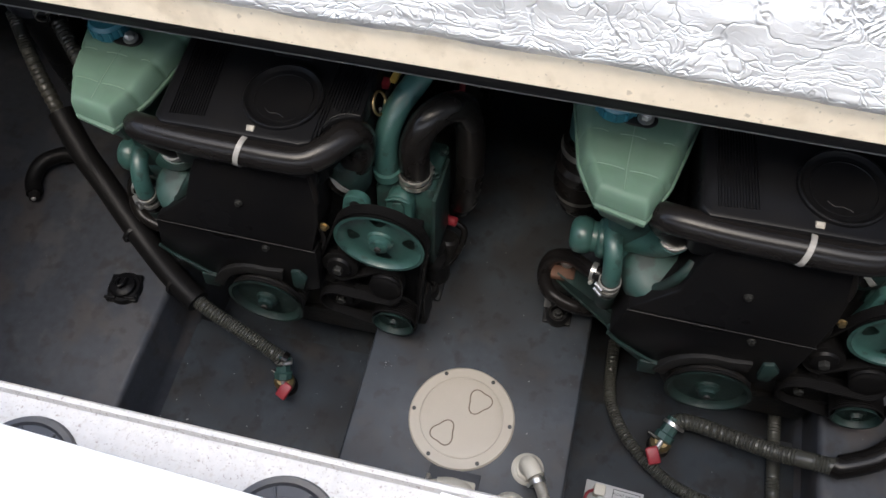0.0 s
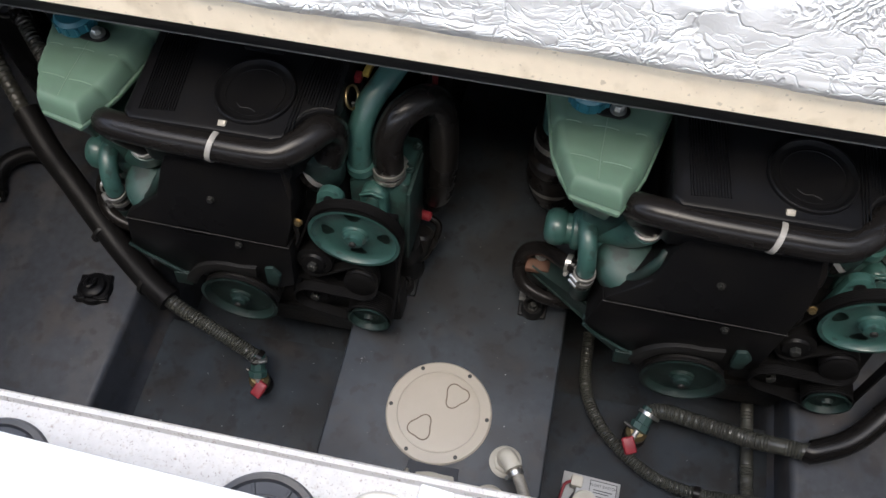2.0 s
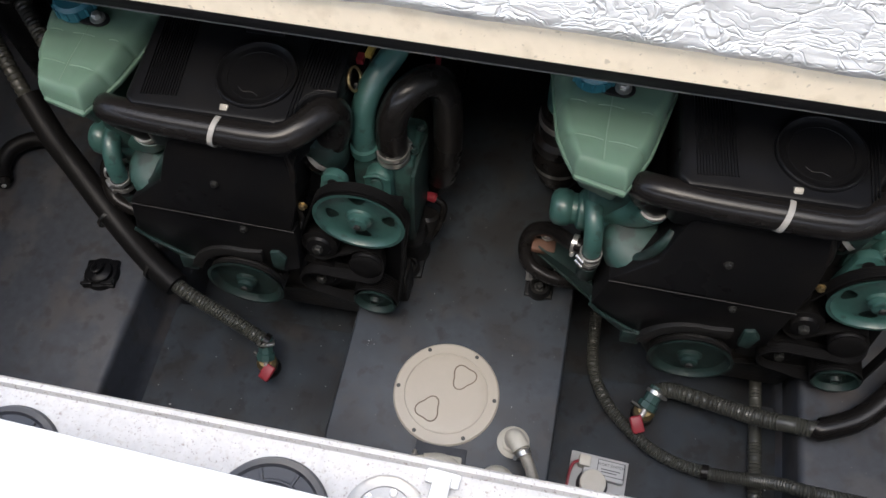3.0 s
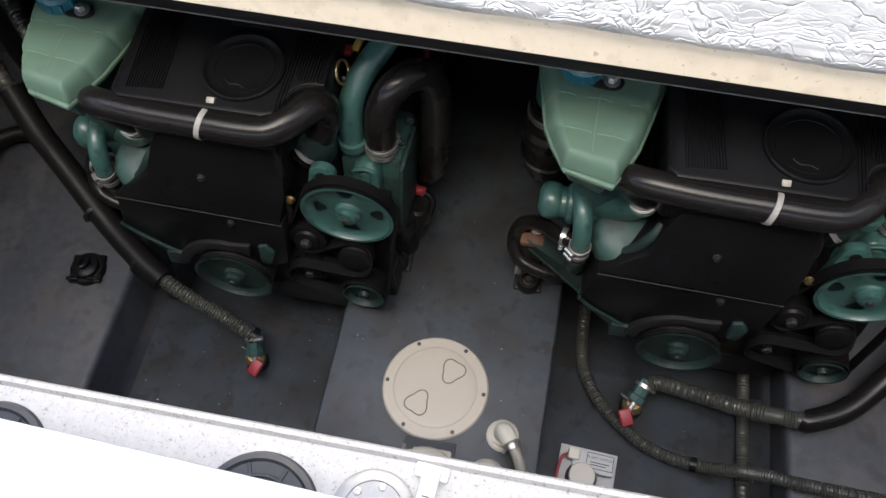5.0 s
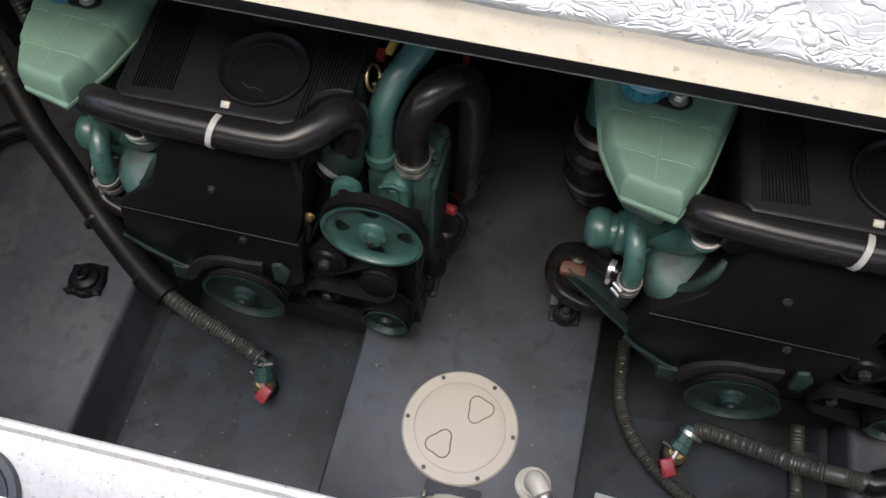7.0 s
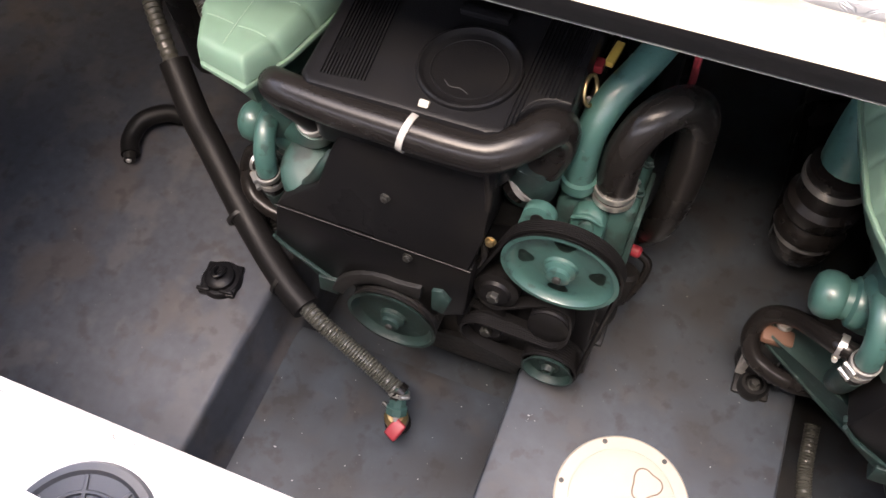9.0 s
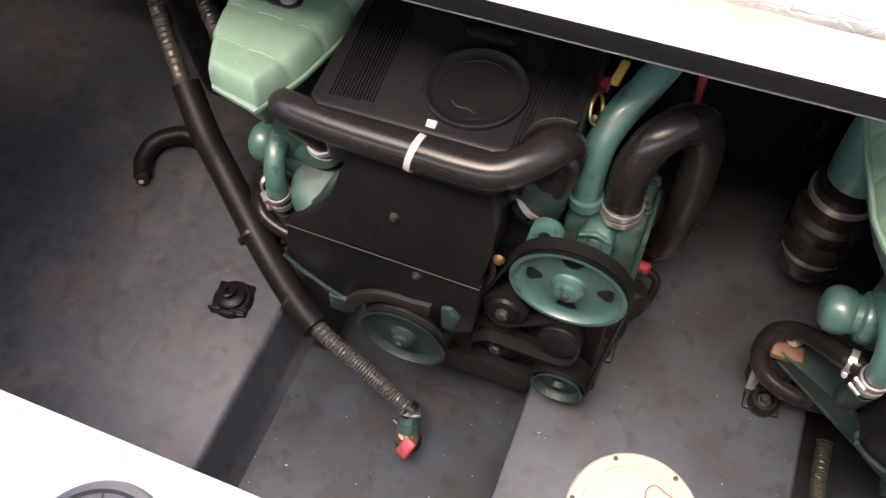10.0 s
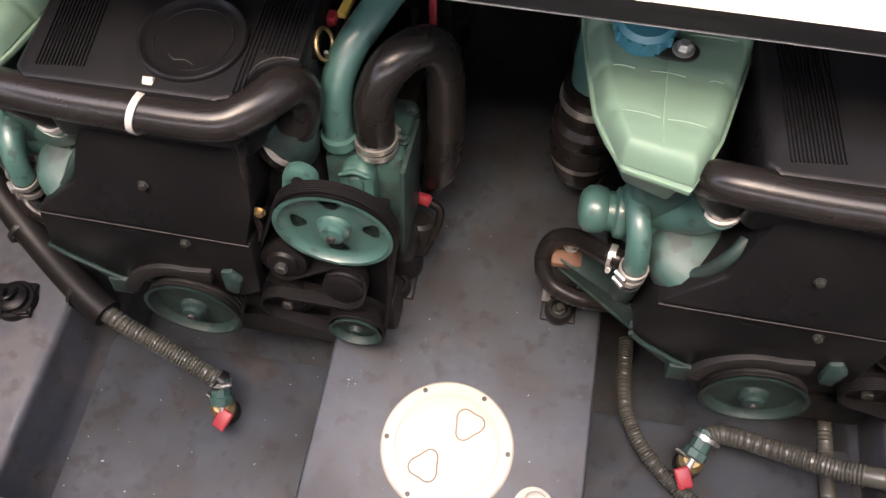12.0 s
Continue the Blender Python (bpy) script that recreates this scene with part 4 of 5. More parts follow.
def expansion_tank(root):
    """Milky coolant tank: a wedge, narrow at its front, with pillowed cells above its seam."""
    s_rim = 0.473
    left = [(0.715, -0.692), (0.78, -0.723), (0.905, -0.747), (1.03, -0.762)]
    right = [(0.697, -0.613), (0.765, -0.584), (0.915, -0.547), (1.03, -0.525)]

    def along(side, v):
        # eased, so that the corners are rounded
        y = side[0][0] + (side[-1][0] - side[0][0]) * v
        for (y0, x0), (y1, x1) in zip(side, side[1:]):
            if y <= y1 + 1e-9:
                return Vector((x0 + (x1 - x0) * (y - y0) / (y1 - y0), y))

    def spot(u, v):
        return along(left, v).lerp(along(right, v), u)
    def height(u, v):
        cell_v = v * 5.2 + 0.15
        near = abs(cell_v - round(cell_v)) / 5.2 * 0.36
        e = min(u, 1 - u) * (0.1 + 0.12 * v) - 0.003 * max(0.0, 1 - near / 0.007) * (v > 0.08)
        e = min(e, v * 0.33, (1 - v) * 0.33)
        k = max(0.0, min(1.0, e / 0.016))
        # cells in two columns
        g = min(near, abs(u - 0.5) * (0.1 + 0.12 * v))
        return s_rim + 0.004 + 0.034 * math.sqrt(k * (2 - k)) + 0.0016 * min(1.0, g / 0.018) * k
    N, K = 57, 97
    bm = bmesh.new()
    grid = []
    for iv in range(K):
        v = iv / (K - 1)
        row = []
        for iu in range(N):
            p = spot(iu / (N - 1), v)
            row.append(bm.verts.new((p.x, p.y, height(iu / (N - 1), v))))
        grid.append(row)
    for a, b in zip(grid, grid[1:]):
        for i in range(N - 1):
            bm.faces.new((a[i], a[i + 1], b[i + 1], b[i]))
    for _ in range(1):
        bmesh.ops.smooth_vert(bm, verts=bm.verts[:], factor=0.5, use_axis_z=True)
    tank = part("expansion_tank", bm, M_TANK, root, "milky green translucent plastic coolant tank", sharp=80)
    # paler lines where the inner walls meet the top
    lines = [[(0.5, 0.06 + 0.05 * k) for k in range(10)]]
    for row, spans in ((1, ((0.14, 0.47), (0.53, 0.86))), (2, ((0.12, 0.27), (0.38, 0.62), (0.78, 0.88))), (3, ((0.1, 0.4), (0.6, 0.9)))):
        lines += [[(a + (b - a) * k / 6, (row - 0.15) / 5.2 + 0.006 * math.sin(3.1 * k / 6)) for k in range(7)] for a, b in spans]
    for way in lines:
        pts = [Vector((*spot(u, v), height(u, v) - 0.0006)) for u, v in way]
        part("wall_line", tube(bmesh.new(), pts, 0.0014, 6), M_TANKLINE, tank)
    # seam flange
    bm = bmesh.new()
    rim = [along(left, v / 10) + Vector((-0.004, 0)) for v in range(11)] + [along(right, v / 10) + Vector((0.004, 0)) for v in range(10, -1, -1)]
    rim[0] += Vector((0.007, -0.005))
    rim[-1] += Vector((-0.006, -0.006))
    prism(bm, [(p.x, p.y) for p in rim], lambda x, y, d: Vector((x, y, d)), s_rim - 0.004, s_rim + 0.0045, 0.002)
    part("seam", bm, M_TANK, tank)
    # below the seam: same plastic, its shade put into a darker colour
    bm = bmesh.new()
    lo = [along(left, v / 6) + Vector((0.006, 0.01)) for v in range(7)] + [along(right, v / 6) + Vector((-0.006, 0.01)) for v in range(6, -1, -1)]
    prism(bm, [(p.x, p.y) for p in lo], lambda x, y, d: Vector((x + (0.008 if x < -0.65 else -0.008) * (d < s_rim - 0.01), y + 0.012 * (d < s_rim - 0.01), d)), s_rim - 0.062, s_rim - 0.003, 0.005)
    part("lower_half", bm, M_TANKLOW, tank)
    bm = bmesh.new()
    lathe(bm, [(0.031, 0), (0.033, 0.006), (0.033, 0.024), (0.028, 0.03), (0, 0.031)], (-0.683, 0.872, s_rim + 0.037), (0, 0, 1), 24)
    cap = part("cap", bm, M_BLUE, tank, "turquoise filler cap")
    for k in range(12):
        a = 2 * math.pi * k / 12
        c = Vector((-0.683 + 0.033 * math.cos(a), 0.872 + 0.033 * math.sin(a), s_rim + 0.046))
        part("grip_rib", cyl(bmesh.new(), c, c + Vector((0, 0, 0.014)), 0.0035, 0.003, 8), M_BLUE, cap)
    # dark strap that holds the tank by its bolt
    bm = bmesh.new()
    outline = [(-0.638 + 0.019 * math.cos(t), 0.853 + 0.015 * math.sin(t)) for t in (radians(-80 + 20 * k) for k in range(9))] + [(-0.70, 0.885), (-0.715, 0.872), (-0.70, 0.852), (-0.66, 0.84)]
    prism(bm, outline, lambda x, y, d: Vector((x, y, d)), s_rim + 0.04, s_rim + 0.0445, 0.001)
    strap = part("strap", bm, M_IRON, tank, "dark strap over the tank")
    bm = bmesh.new()
    lathe(bm, [(0.0125, 0), (0.0125, 0.003), (0.009, 0.004)], (-0.638, 0.853, s_rim + 0.0445), (0, 0, 1), 20)
    lathe(bm, [(0.0085, 0.003), (0.0085, 0.01), (0.006, 0.012)], (-0.638, 0.853, s_rim + 0.0445), (0, 0, 1), 6)
    part("bolt", bm, M_STEEL, strap)


def engine():
    root = thing("marine_engine", (-0.423, 0.95, 0.0), "green and black marine diesel engine with belt-driven pulleys", "engine", "twin engines")
    front = -AFT

    # block and sump
    bm = bmesh.new()
    box(bm, -0.53, -0.23, 0.09, 0.75, 0.06, 0.39, 0.02)
    part("block", tilted(bm), M_IRON, root)
    bm = bmesh.new()
    box(bm, -0.54, -0.27, 0.12, 0.80, -0.02, 0.07, 0.02)
    part("sump", tilted(bm), M_IRON, root)
    # rear half of the engine: gearbox end, low, in the shaded enamel
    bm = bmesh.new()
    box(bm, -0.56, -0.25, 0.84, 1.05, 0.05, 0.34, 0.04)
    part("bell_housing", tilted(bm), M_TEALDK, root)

    # belt-side covers
    bm = bmesh.new()
    upper = [(-0.604, 0.2765), (-0.595, 0.287), (-0.535, 0.334), (-0.517, 0.393), (-0.498, 0.437), (-0.485, 0.455), (-0.30, 0.462), (-0.285, 0.44), (-0.29, 0.33), (-0.304, 0.2685)]
    prism(bm, upper, lambda x, s, d: Vector((x, d + (s - 0.30) * 0.16, s)), 0.0, 0.10, 0.005)
    cov = part("upper_cover", tilted(bm), M_BLACK, root, "black plastic belt cover")
    bm = bmesh.new()
    lower = [(-0.604, 0.275), (-0.622, 0.19), (-0.605, 0.172), (-0.535, 0.118), (-0.36, 0.108), (-0.31, 0.14), (-0.30, 0.267)]
    prism(bm, lower, lambda x, s, d: Vector((x, d + (0.30 - s) * 0.10, s)), -0.004, 0.09, 0.004)
    low = part("lower_cover", tilted(bm), M_BLACK, root, "black plastic belt cover")
    bm = tube(bmesh.new(), [on_front(-0.604, 0.276, -0.004), on_front(-0.45, 0.272, -0.0045), on_front(-0.301, 0.267, -0.004)], 0.0012, 8)
    part("edge_bead", bm, M_GUARD, low)
    bm = tube(bmesh.new(), [on_front(-0.623, 0.192, 0.004), on_front(-0.60, 0.164, 0.008), on_front(-0.56, 0.136, 0.01), on_front(-0.53, 0.118, 0.012), on_front(-0.515, 0.117, 0.012)], 0.0035, 8)
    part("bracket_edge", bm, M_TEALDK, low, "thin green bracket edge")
    for ob, x, s, d in ((cov, -0.431, 0.352, 0.006), (low, -0.397, 0.25, 0.0)):
        bolt(ob, on_front(x, s, d), front, 0.0055, 0.005, M_BOLT)

    # top cover, level, with its two ribbed fields, filler recess and slot
    bm = bmesh.new()
    prism(bm, [(-0.545, 0.722), (-0.53, 0.708), (-0.30, 0.708), (-0.284, 0.714), (-0.272, 0.735), (-0.262, 0.762), (-0.24, 0.776), (-0.218, 0.778), (-0.216, 1.2), (-0.56, 1.2)], lambda x, y, d: Vector((x, y, d)), 0.39, 0.507, 0.007)
    top = part("top_cover", bm, M_BLACK, root, "black plastic engine cover with ribbed fields")
    for k in range(14):
        x = -0.519 + 0.0043 * k
        bm = bmesh.new()
        prism(bm, [(x - 0.0009, 0.726 + 0.0004 * k), (x + 0.0009, 0.726 + 0.0004 * k), (x - 0.0171, 0.93 + 0.004 * (k % 3)), (x - 0.0189, 0.93 + 0.004 * (k % 3))], lambda x, y, d: Vector((x, y, d)), 0.505, 0.5098, 0.0005)
        part("rib", bm, M_BLACK, top)
    for k in range(12):
        x = -0.282 + 0.0049 * k
        y = 0.722 + 0.004 * k if k < 3 else 0.788 - 0.0006 * (k - 3) * (11 - k)
        bm = box(bmesh.new(), x - 0.0009, x + 0.0009, y, 0.93, 0.505, 0.5098, 0.0005, 1)
        part("rib", bm, M_BLACK, top)
    # raised lip where the pipe passes under the cover
    part("arch_lip", tube(bmesh.new(), [(-0.275, 0.742, 0.506), (-0.263, 0.768, 0.507), (-0.243, 0.78, 0.507), (-0.22, 0.781, 0.506)], 0.0016, 8), M_GUARD, top)
    bm = lathe(bmesh.new(), [(0.0655, 0), (0.065, 0.006), (0.063, 0.0078), (0.061, 0.0075), (0.057, 0.003), (0.054, 0.0012), (0.0, 0.0010)], (-0.35, 0.7915, 0.5065), (0, 0, 1), 64)
    boss = part("round_boss", bm, M_BLACK, top, "round black filler recess with a raised rim")
    part("inner_ring", torus(bmesh.new(), (-0.35, 0.7915, 0.5077), (0, 0, 1), 0.047, 0.0012, 56, 6), M_BLACK, boss)
    # moulding flash left in the recess
    part("moulding_mark", tube(bmesh.new(), [(-0.372, 0.765, 0.5083), (-0.362, 0.757, 0.5086), (-0.35, 0.759, 0.5082), (-0.338, 0.753, 0.5085)], 0.0009, 6), M_GUARD, boss)
    part("grip", box(bmesh.new(), -0.395, -0.329, 0.873, 0.889, 0.505, 0.515, 0.003), M_BLACK, top)

    # charge-air pipe across the front, with its cable tie
    pipe = [(-0.552, 0.745, 0.372), (-0.560, 0.735, 0.405), (-0.580, 0.727, 0.436), (-0.588, 0.721, 0.464), (-0.572, 0.711, 0.476), (-0.535, 0.705, 0.479), (-0.475, 0.7005, 0.479), (-0.378, 0.698, 0.479), (-0.333, 0.698, 0.478), (-0.292, 0.703, 0.478), (-0.26, 0.727, 0.483), (-0.235, 0.762, 0.481), (-0.228, 0.779, 0.45), (-0.234, 0.775, 0.41), (-0.250, 0.763, 0.38), (-0.275, 0.752, 0.352)]
    air = part("air_pipe", tube(bmesh.new(), pipe, 0.0222, 24, r_end=0.0262), M_RUBBER, root, "smooth black rubber charge-air pipe")
    d = Vector((1, -0.16, -0.16))
    tie = part("cable_tie", hoop(bmesh.new(), (-0.392, 0.6985, 0.479), d, 0.0246, 0.0266, 0.0085), M_WHITE, air, "white nylon cable tie")
    bm = box(bmesh.new(), -0.0065, 0.0065, -0.005, 0.005, 0.0, 0.012, 0.0015)
    bm.transform(Matrix.Translation((-0.3815, 0.7185, 0.5015)) @ Matrix.Rotation(radians(-55), 4, "X"))
    part("tie_head", bm, M_BRAID, tie, "yellowed tie head")
    part("pipe_band", hoop(bmesh.new(), (-0.264, 0.756, 0.364), (-0.75, -0.25, -0.65), 0.0255, 0.0288, 0.008), M_DULL, air, "pale metal band")
    part("pipe_band", hoop(bmesh.new(), (-0.556, 0.74, 0.388), (0.2, 0.25, -1), 0.0225, 0.0262, 0.009), M_DULL, air, "pale metal band")

    expansion_tank(root)

    # cooler end casting under the tank
    part("cooler", lathe(bmesh.new(), [(0.014, 0), (0.024, 0.003), (0.031, 0.011), (0.033, 0.022), (0.031, 0.034), (0.027, 0.038), (0.027, 0.046), (0.034, 0.05), (0.036, 0.058), (0.034, 0.066), (0.029, 0.07), (0.033, 0.1), (0.035, 0.13), (0.03, 0.2)], (-0.718, 0.776, 0.283), (1, 0, 0), 28), M_TEAL, root, "green cast cooler end")
    part("cooler_foot", box(bmesh.new(), -0.66, -0.585, 0.75, 0.83, 0.24, 0.4, 0.015, 3), M_TEALMID, root)
    part("neck", tube(bmesh.new(), [(-0.63, 0.79, 0.3), (-0.60, 0.775, 0.315), (-0.572, 0.758, 0.345), (-0.557, 0.742, 0.384)], 0.037, 20, r_end=0.029), M_TEAL, root)
    part("elbow_pipe", tube(bmesh.new(), [(-0.652, 0.79, 0.312), (-0.650, 0.768, 0.332), (-0.646, 0.74, 0.335), (-0.641, 0.715, 0.318), (-0.638, 0.702, 0.29), (-0.638, 0.70, 0.262)], 0.0158, 18), M_TEAL, root, "green enamelled elbow pipe")
    part("joint_hose", tube(bmesh.new(), [(-0.638, 0.70, 0.28), (-0.638, 0.701, 0.245), (-0.638, 0.703, 0.232)], 0.0166, 18), M_RUBBER, root)
    clamp(root, (-0.638, 0.70, 0.274), (0.02, 0.03, -1), 0.0172, 0.008)
    clamp(root, (-0.638, 0.701, 0.254), (0.02, -0.03, -1), 0.0172, 0.008)
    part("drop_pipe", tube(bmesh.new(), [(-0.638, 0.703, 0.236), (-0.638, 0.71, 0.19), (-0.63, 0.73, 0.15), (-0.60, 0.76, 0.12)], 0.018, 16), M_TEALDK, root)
    # cup-shaped casting between cooler and covers
    bm = lathe(bmesh.new(), [(0.05, 0), (0.06, 0.008), (0.062, 0.03), (0.059, 0.044), (0.05, 0.054), (0.03, 0.059), (0.0, 0.06)], (-0.565, 0.738, 0.25), (0.1, -0.3, 1), 36)
    part("filter_head", bm, M_TEALMID, root, "green cast filter head")
    part("vent_pipe", tube(bmesh.new(), [(-0.585, 0.70, 0.27), (-0.556, 0.692, 0.305), (-0.532, 0.70, 0.345), (-0.52, 0.715, 0.36)], 0.009, 12), M_TEALDK, root)

    # engine feet: bracket beam, rubber mount, bolt
    for sx in (-1, 1):
        for y in (0.79, 1.30):
            x = -0.423 + sx * 0.29
            inner = -0.423 + sx * 0.11
            zf = 0.145 - (y - 0.79) * 0.05
            bm = bmesh.new()
            tip_y = y - 0.10 if y < 1 and sx < 0 else y + 0.03
            bmesh.ops.create_cube(bm, size=1)
            for v in bm.verts:
                outer = v.co.x > 0
                vy, vz = v.co.y, v.co.z
                v.co = Vector(((x + sx * 0.01) if outer else inner, (y if outer else tip_y) + vy * (0.05 if outer else 0.06), (zf - 0.012 if outer else 0.105) + vz * (0.024 if outer else 0.07)))
            bmesh.ops.bevel(bm, geom=bm.edges[:], offset=0.004, segments=2, affect="EDGES")
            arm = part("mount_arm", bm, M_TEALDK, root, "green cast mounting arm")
            part("mount_rubber", lathe(bmesh.new(), [(0.034, 0.006), (0.034, 0.03), (0.026, 0.05), (0.028, 0.07), (0.034, 0.085), (0.03, 0.118)], (x, y, 0), (0, 0, 1), 24), M_IRON, root, "black rubber engine mount")
            bm = bmesh.new()
            box(bm, x - 0.028, x + 0.028, y - 0.062, y + 0.062, 0.0, 0.009, 0.003)
            foot = part("mount_plate", bm, M_IRON, root, "black metal mount plate")
            for dy in (-0.048, 0.048):
                part("bolt_cup", lathe(bmesh.new(), [(0.022, 0), (0.023, 0.012), (0.019, 0.022), (0.014, 0.022), (0.013, 0.012), (0, 0.012)], (x, y + dy, 0.008), (0, 0, 1), 20), M_IRON, foot)
                bolt(foot, (x, y + dy, 0.02), (0, 0, 1), 0.0075, 0.012, M_BOLT)
            if sx < 0 and y < 1:
                bm = bmesh.new()
                prism(bm, [(-0.03, 0.012), (-0.03, 0.07), (-0.012, 0.085), (0.02, 0.03), (0.02, 0.012)], lambda a, b, d: Vector((x + d, y + a, b)), -0.026, -0.016, 0.002)
                part("mount_bracket", prism(bmesh.new(), [(-0.034, 0.014), (-0.029, 0.012), (0.014, 0.08), (0.007, 0.086)], lambda a, b, d: Vector((x + d, y + a, b)), -0.03, 0.026, 0.001), M_DULL, foot, "pale sloping metal bracket")
                part("side_cheek", bm, M_DULL, foot, "pale metal cheek")
            bolt(arm, (x, y, zf + 0.004), (0, 0, 1), 0.009, 0.012, M_DULL)
    part("rust_plate", box(bmesh.new(), -0.74, -0.695, 0.758, 0.784, 0.132, 0.148, 0.004), M_BROWN, root, "rusty brown bracket plate")
    part("loop_hose", tube(bmesh.new(), [(-0.645, 0.715, 0.262), (-0.67, 0.72, 0.262), (-0.71, 0.775, 0.2), (-0.742, 0.785, 0.168), (-0.752, 0.77, 0.132), (-0.74, 0.748, 0.108), (-0.71, 0.735, 0.098), (-0.67, 0.732, 0.088), (-0.62, 0.75, 0.06)], 0.0135, 14), M_RUBBER, root, "black rubber loop hose")
    clamp(root, (-0.666, 0.719, 0.264), (-0.95, 0.2, -0.05), 0.0145, 0.009)
    # corner bracket below the lower cover
    bm = bmesh.new()
    prism(bm, [(-0.614, 0.20), (-0.626, 0.19), (-0.602, 0.152), (-0.556, 0.112), (-0.545, 0.122), (-0.586, 0.16)], lambda x, s, d: Vector((x, d, s)), 0.012, 0.024, 0.002)
    box(bm, -0.555, -0.522, 0.006, 0.03, 0.088, 0.122, 0.002)
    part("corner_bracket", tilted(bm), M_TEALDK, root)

    # exhaust boot behind the tank
    at = Vector((-0.716, 0.945, 0.145))
    boot = part("exhaust_boot", lathe(bmesh.new(), [(0.04, 0), (0.045, 0.01), (0.045, 0.03), (0.053, 0.04), (0.053, 0.06), (0.046, 0.072), (0.053, 0.084), (0.053, 0.104), (0.045, 0.114), (0.045, 0.17)], at, (0, 0.08, 1), 28), M_RUBBER, root, "brownish black rubber boot")
    part("exhaust_pipe", tube(bmesh.new(), [(-0.712, 0.958, 0.33), (-0.712, 0.965, 0.38), (-0.705, 0.985, 0.42), (-0.68, 1.03, 0.45)], 0.04, 20), M_TEAL, root, "green enamelled exhaust pipe")
    clamp(root, at + Vector((0, 0.012, 0.15)), (0, 0.08, 1), 0.046)
    clamp(root, at + Vector((0, 0.002, 0.03)), (0, 0.08, 1), 0.046)
    part("exhaust_hose", tube(bmesh.new(), [(-0.712, 0.945, 0.18), (-0.712, 0.95, 0.14), (-0.71, 1.0, 0.09), (-0.70, 1.15, 0.075), (-0.69, 1.5, 0.07)], 0.044, 18), M_RUBBER, root)

    # water outlet: thermostat housing, green pipe, rubber elbow
    bm = bmesh.new()
    prism(bm, [(-0.222, 0.28), (-0.222, 0.338), (-0.205, 0.35), (-0.122, 0.35), (-0.112, 0.34), (-0.112, 0.16), (-0.215, 0.16)], lambda x, s, d: Vector((x, d, s)), 0.112, 0.24, 0.008)
    part("thermostat_housing", tilted(bm), M_TEALMID, root, "green cast thermostat housing")
    bm = bmesh.new()
    prism(bm, [(-0.196, 0.24), (-0.196, 0.33), (-0.189, 0.345), (-0.172, 0.35), (-0.155, 0.345), (-0.147, 0.33), (-0.147, 0.24)], lambda x, s, d: Vector((x, d, s)), 0.088, 0.118, 0.006)
    rib = part("housing_rib", tilted(bm), M_TEAL, root)
    bm = prism(bmesh.new(), [(-0.183, 0.25), (-0.183, 0.327), (-0.178, 0.335), (-0.166, 0.335), (-0.161, 0.327), (-0.161, 0.25)], lambda x, s, d: Vector((x, d, s)), 0.083, 0.09, 0.0025)
    part("raised_panel", tilted(bm), M_TEALMID, rib)
    bm = tube(bmesh.new(), [(-0.193, 0.084, 0.338), (-0.172, 0.083, 0.3465), (-0.151, 0.084, 0.338)], 0.0028, 8)
    part("cast_lip", tilted(bm), M_TEAL, rib)
    bm = prism(bmesh.new(), [(-0.12, 0.18), (-0.112, 0.35), (-0.105, 0.35), (-0.108, 0.18)], lambda x, s, d: Vector((x, d, s)), 0.09, 0.2, 0.002)
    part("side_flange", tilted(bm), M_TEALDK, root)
    for bx, bd in ((-0.214, 0.14), (-0.12, 0.15), (-0.12, 0.21)):
        bolt(root, on_front(bx, 0.352, bd), UP, 0.007, 0.007, M_TEALDK)
    part("seat_flange", hoop(bmesh.new(), (-0.199, 0.797, 0.342), (0, 0.08, 1), 0.01, 0.0245, 0.016), M_TEAL, root)
    part("water_pipe", tube(bmesh.new(), [(-0.199, 0.80, 0.335), (-0.200, 0.806, 0.38), (-0.196, 0.822, 0.425), (-0.182, 0.85, 0.458), (-0.160, 0.89, 0.478), (-0.140, 0.95, 0.485), (-0.13, 1.05, 0.47), (-0.14, 1.2, 0.42)], 0.0212, 20), M_TEAL, root, "green enamelled water pipe")
    part("water_elbow", tube(bmesh.new(), [(-0.150, 0.80, 0.32), (-0.150, 0.803, 0.375), (-0.146, 0.812, 0.42), (-0.128, 0.832, 0.455), (-0.10, 0.86, 0.462), (-0.078, 0.88, 0.435), (-0.07, 0.882, 0.37), (-0.07, 0.87, 0.28), (-0.078, 0.87, 0.2), (-0.1, 0.89, 0.12), (-0.125, 0.93, 0.05)], 0.0262, 20), M_RUBBER, root, "fat black rubber water hose")
    clamp(root, (-0.15, 0.80, 0.33), (0.02, 0.05, 1), 0.0272, 0.009)
    clamp(root, (-0.15, 0.801, 0.344), (0.02, 0.05, 1), 0.0272, 0.009)
    bm = bmesh.new()
    box(bm, -0.15, -0.118, 0.2, 0.55, 0.12, 0.34, 0.012)
    part("inlet_manifold", tilted(bm), M_IRON, root)
    # lifting eye
    bm = bmesh.new()
    outline = [(-0.262, 0.30)]
    outline += [(-0.228 + 0.023 * math.cos(t), 0.372 + 0.023 * math.sin(t)) for t in (radians(150 - 15 * k) for k in range(12))]
    outline += [(-0.205, 0.30)]
    prism(bm, outline, lambda x, s, d: Vector((x, d, s)), 0.028, 0.045, 0.002)
    eye = part("lifting_eye", tilted(bm), M_TEAL, root, "green lifting eye")
    # solid disc; its dark colour stands in for the shaded hole
    bm = bmesh.new()
    lathe(bm, [(0.0095, 0), (0.0095, 0.0015), (0.006, 0.0016)], (-0.228, 0.0285, 0.374), (0, -1, 0), 20)
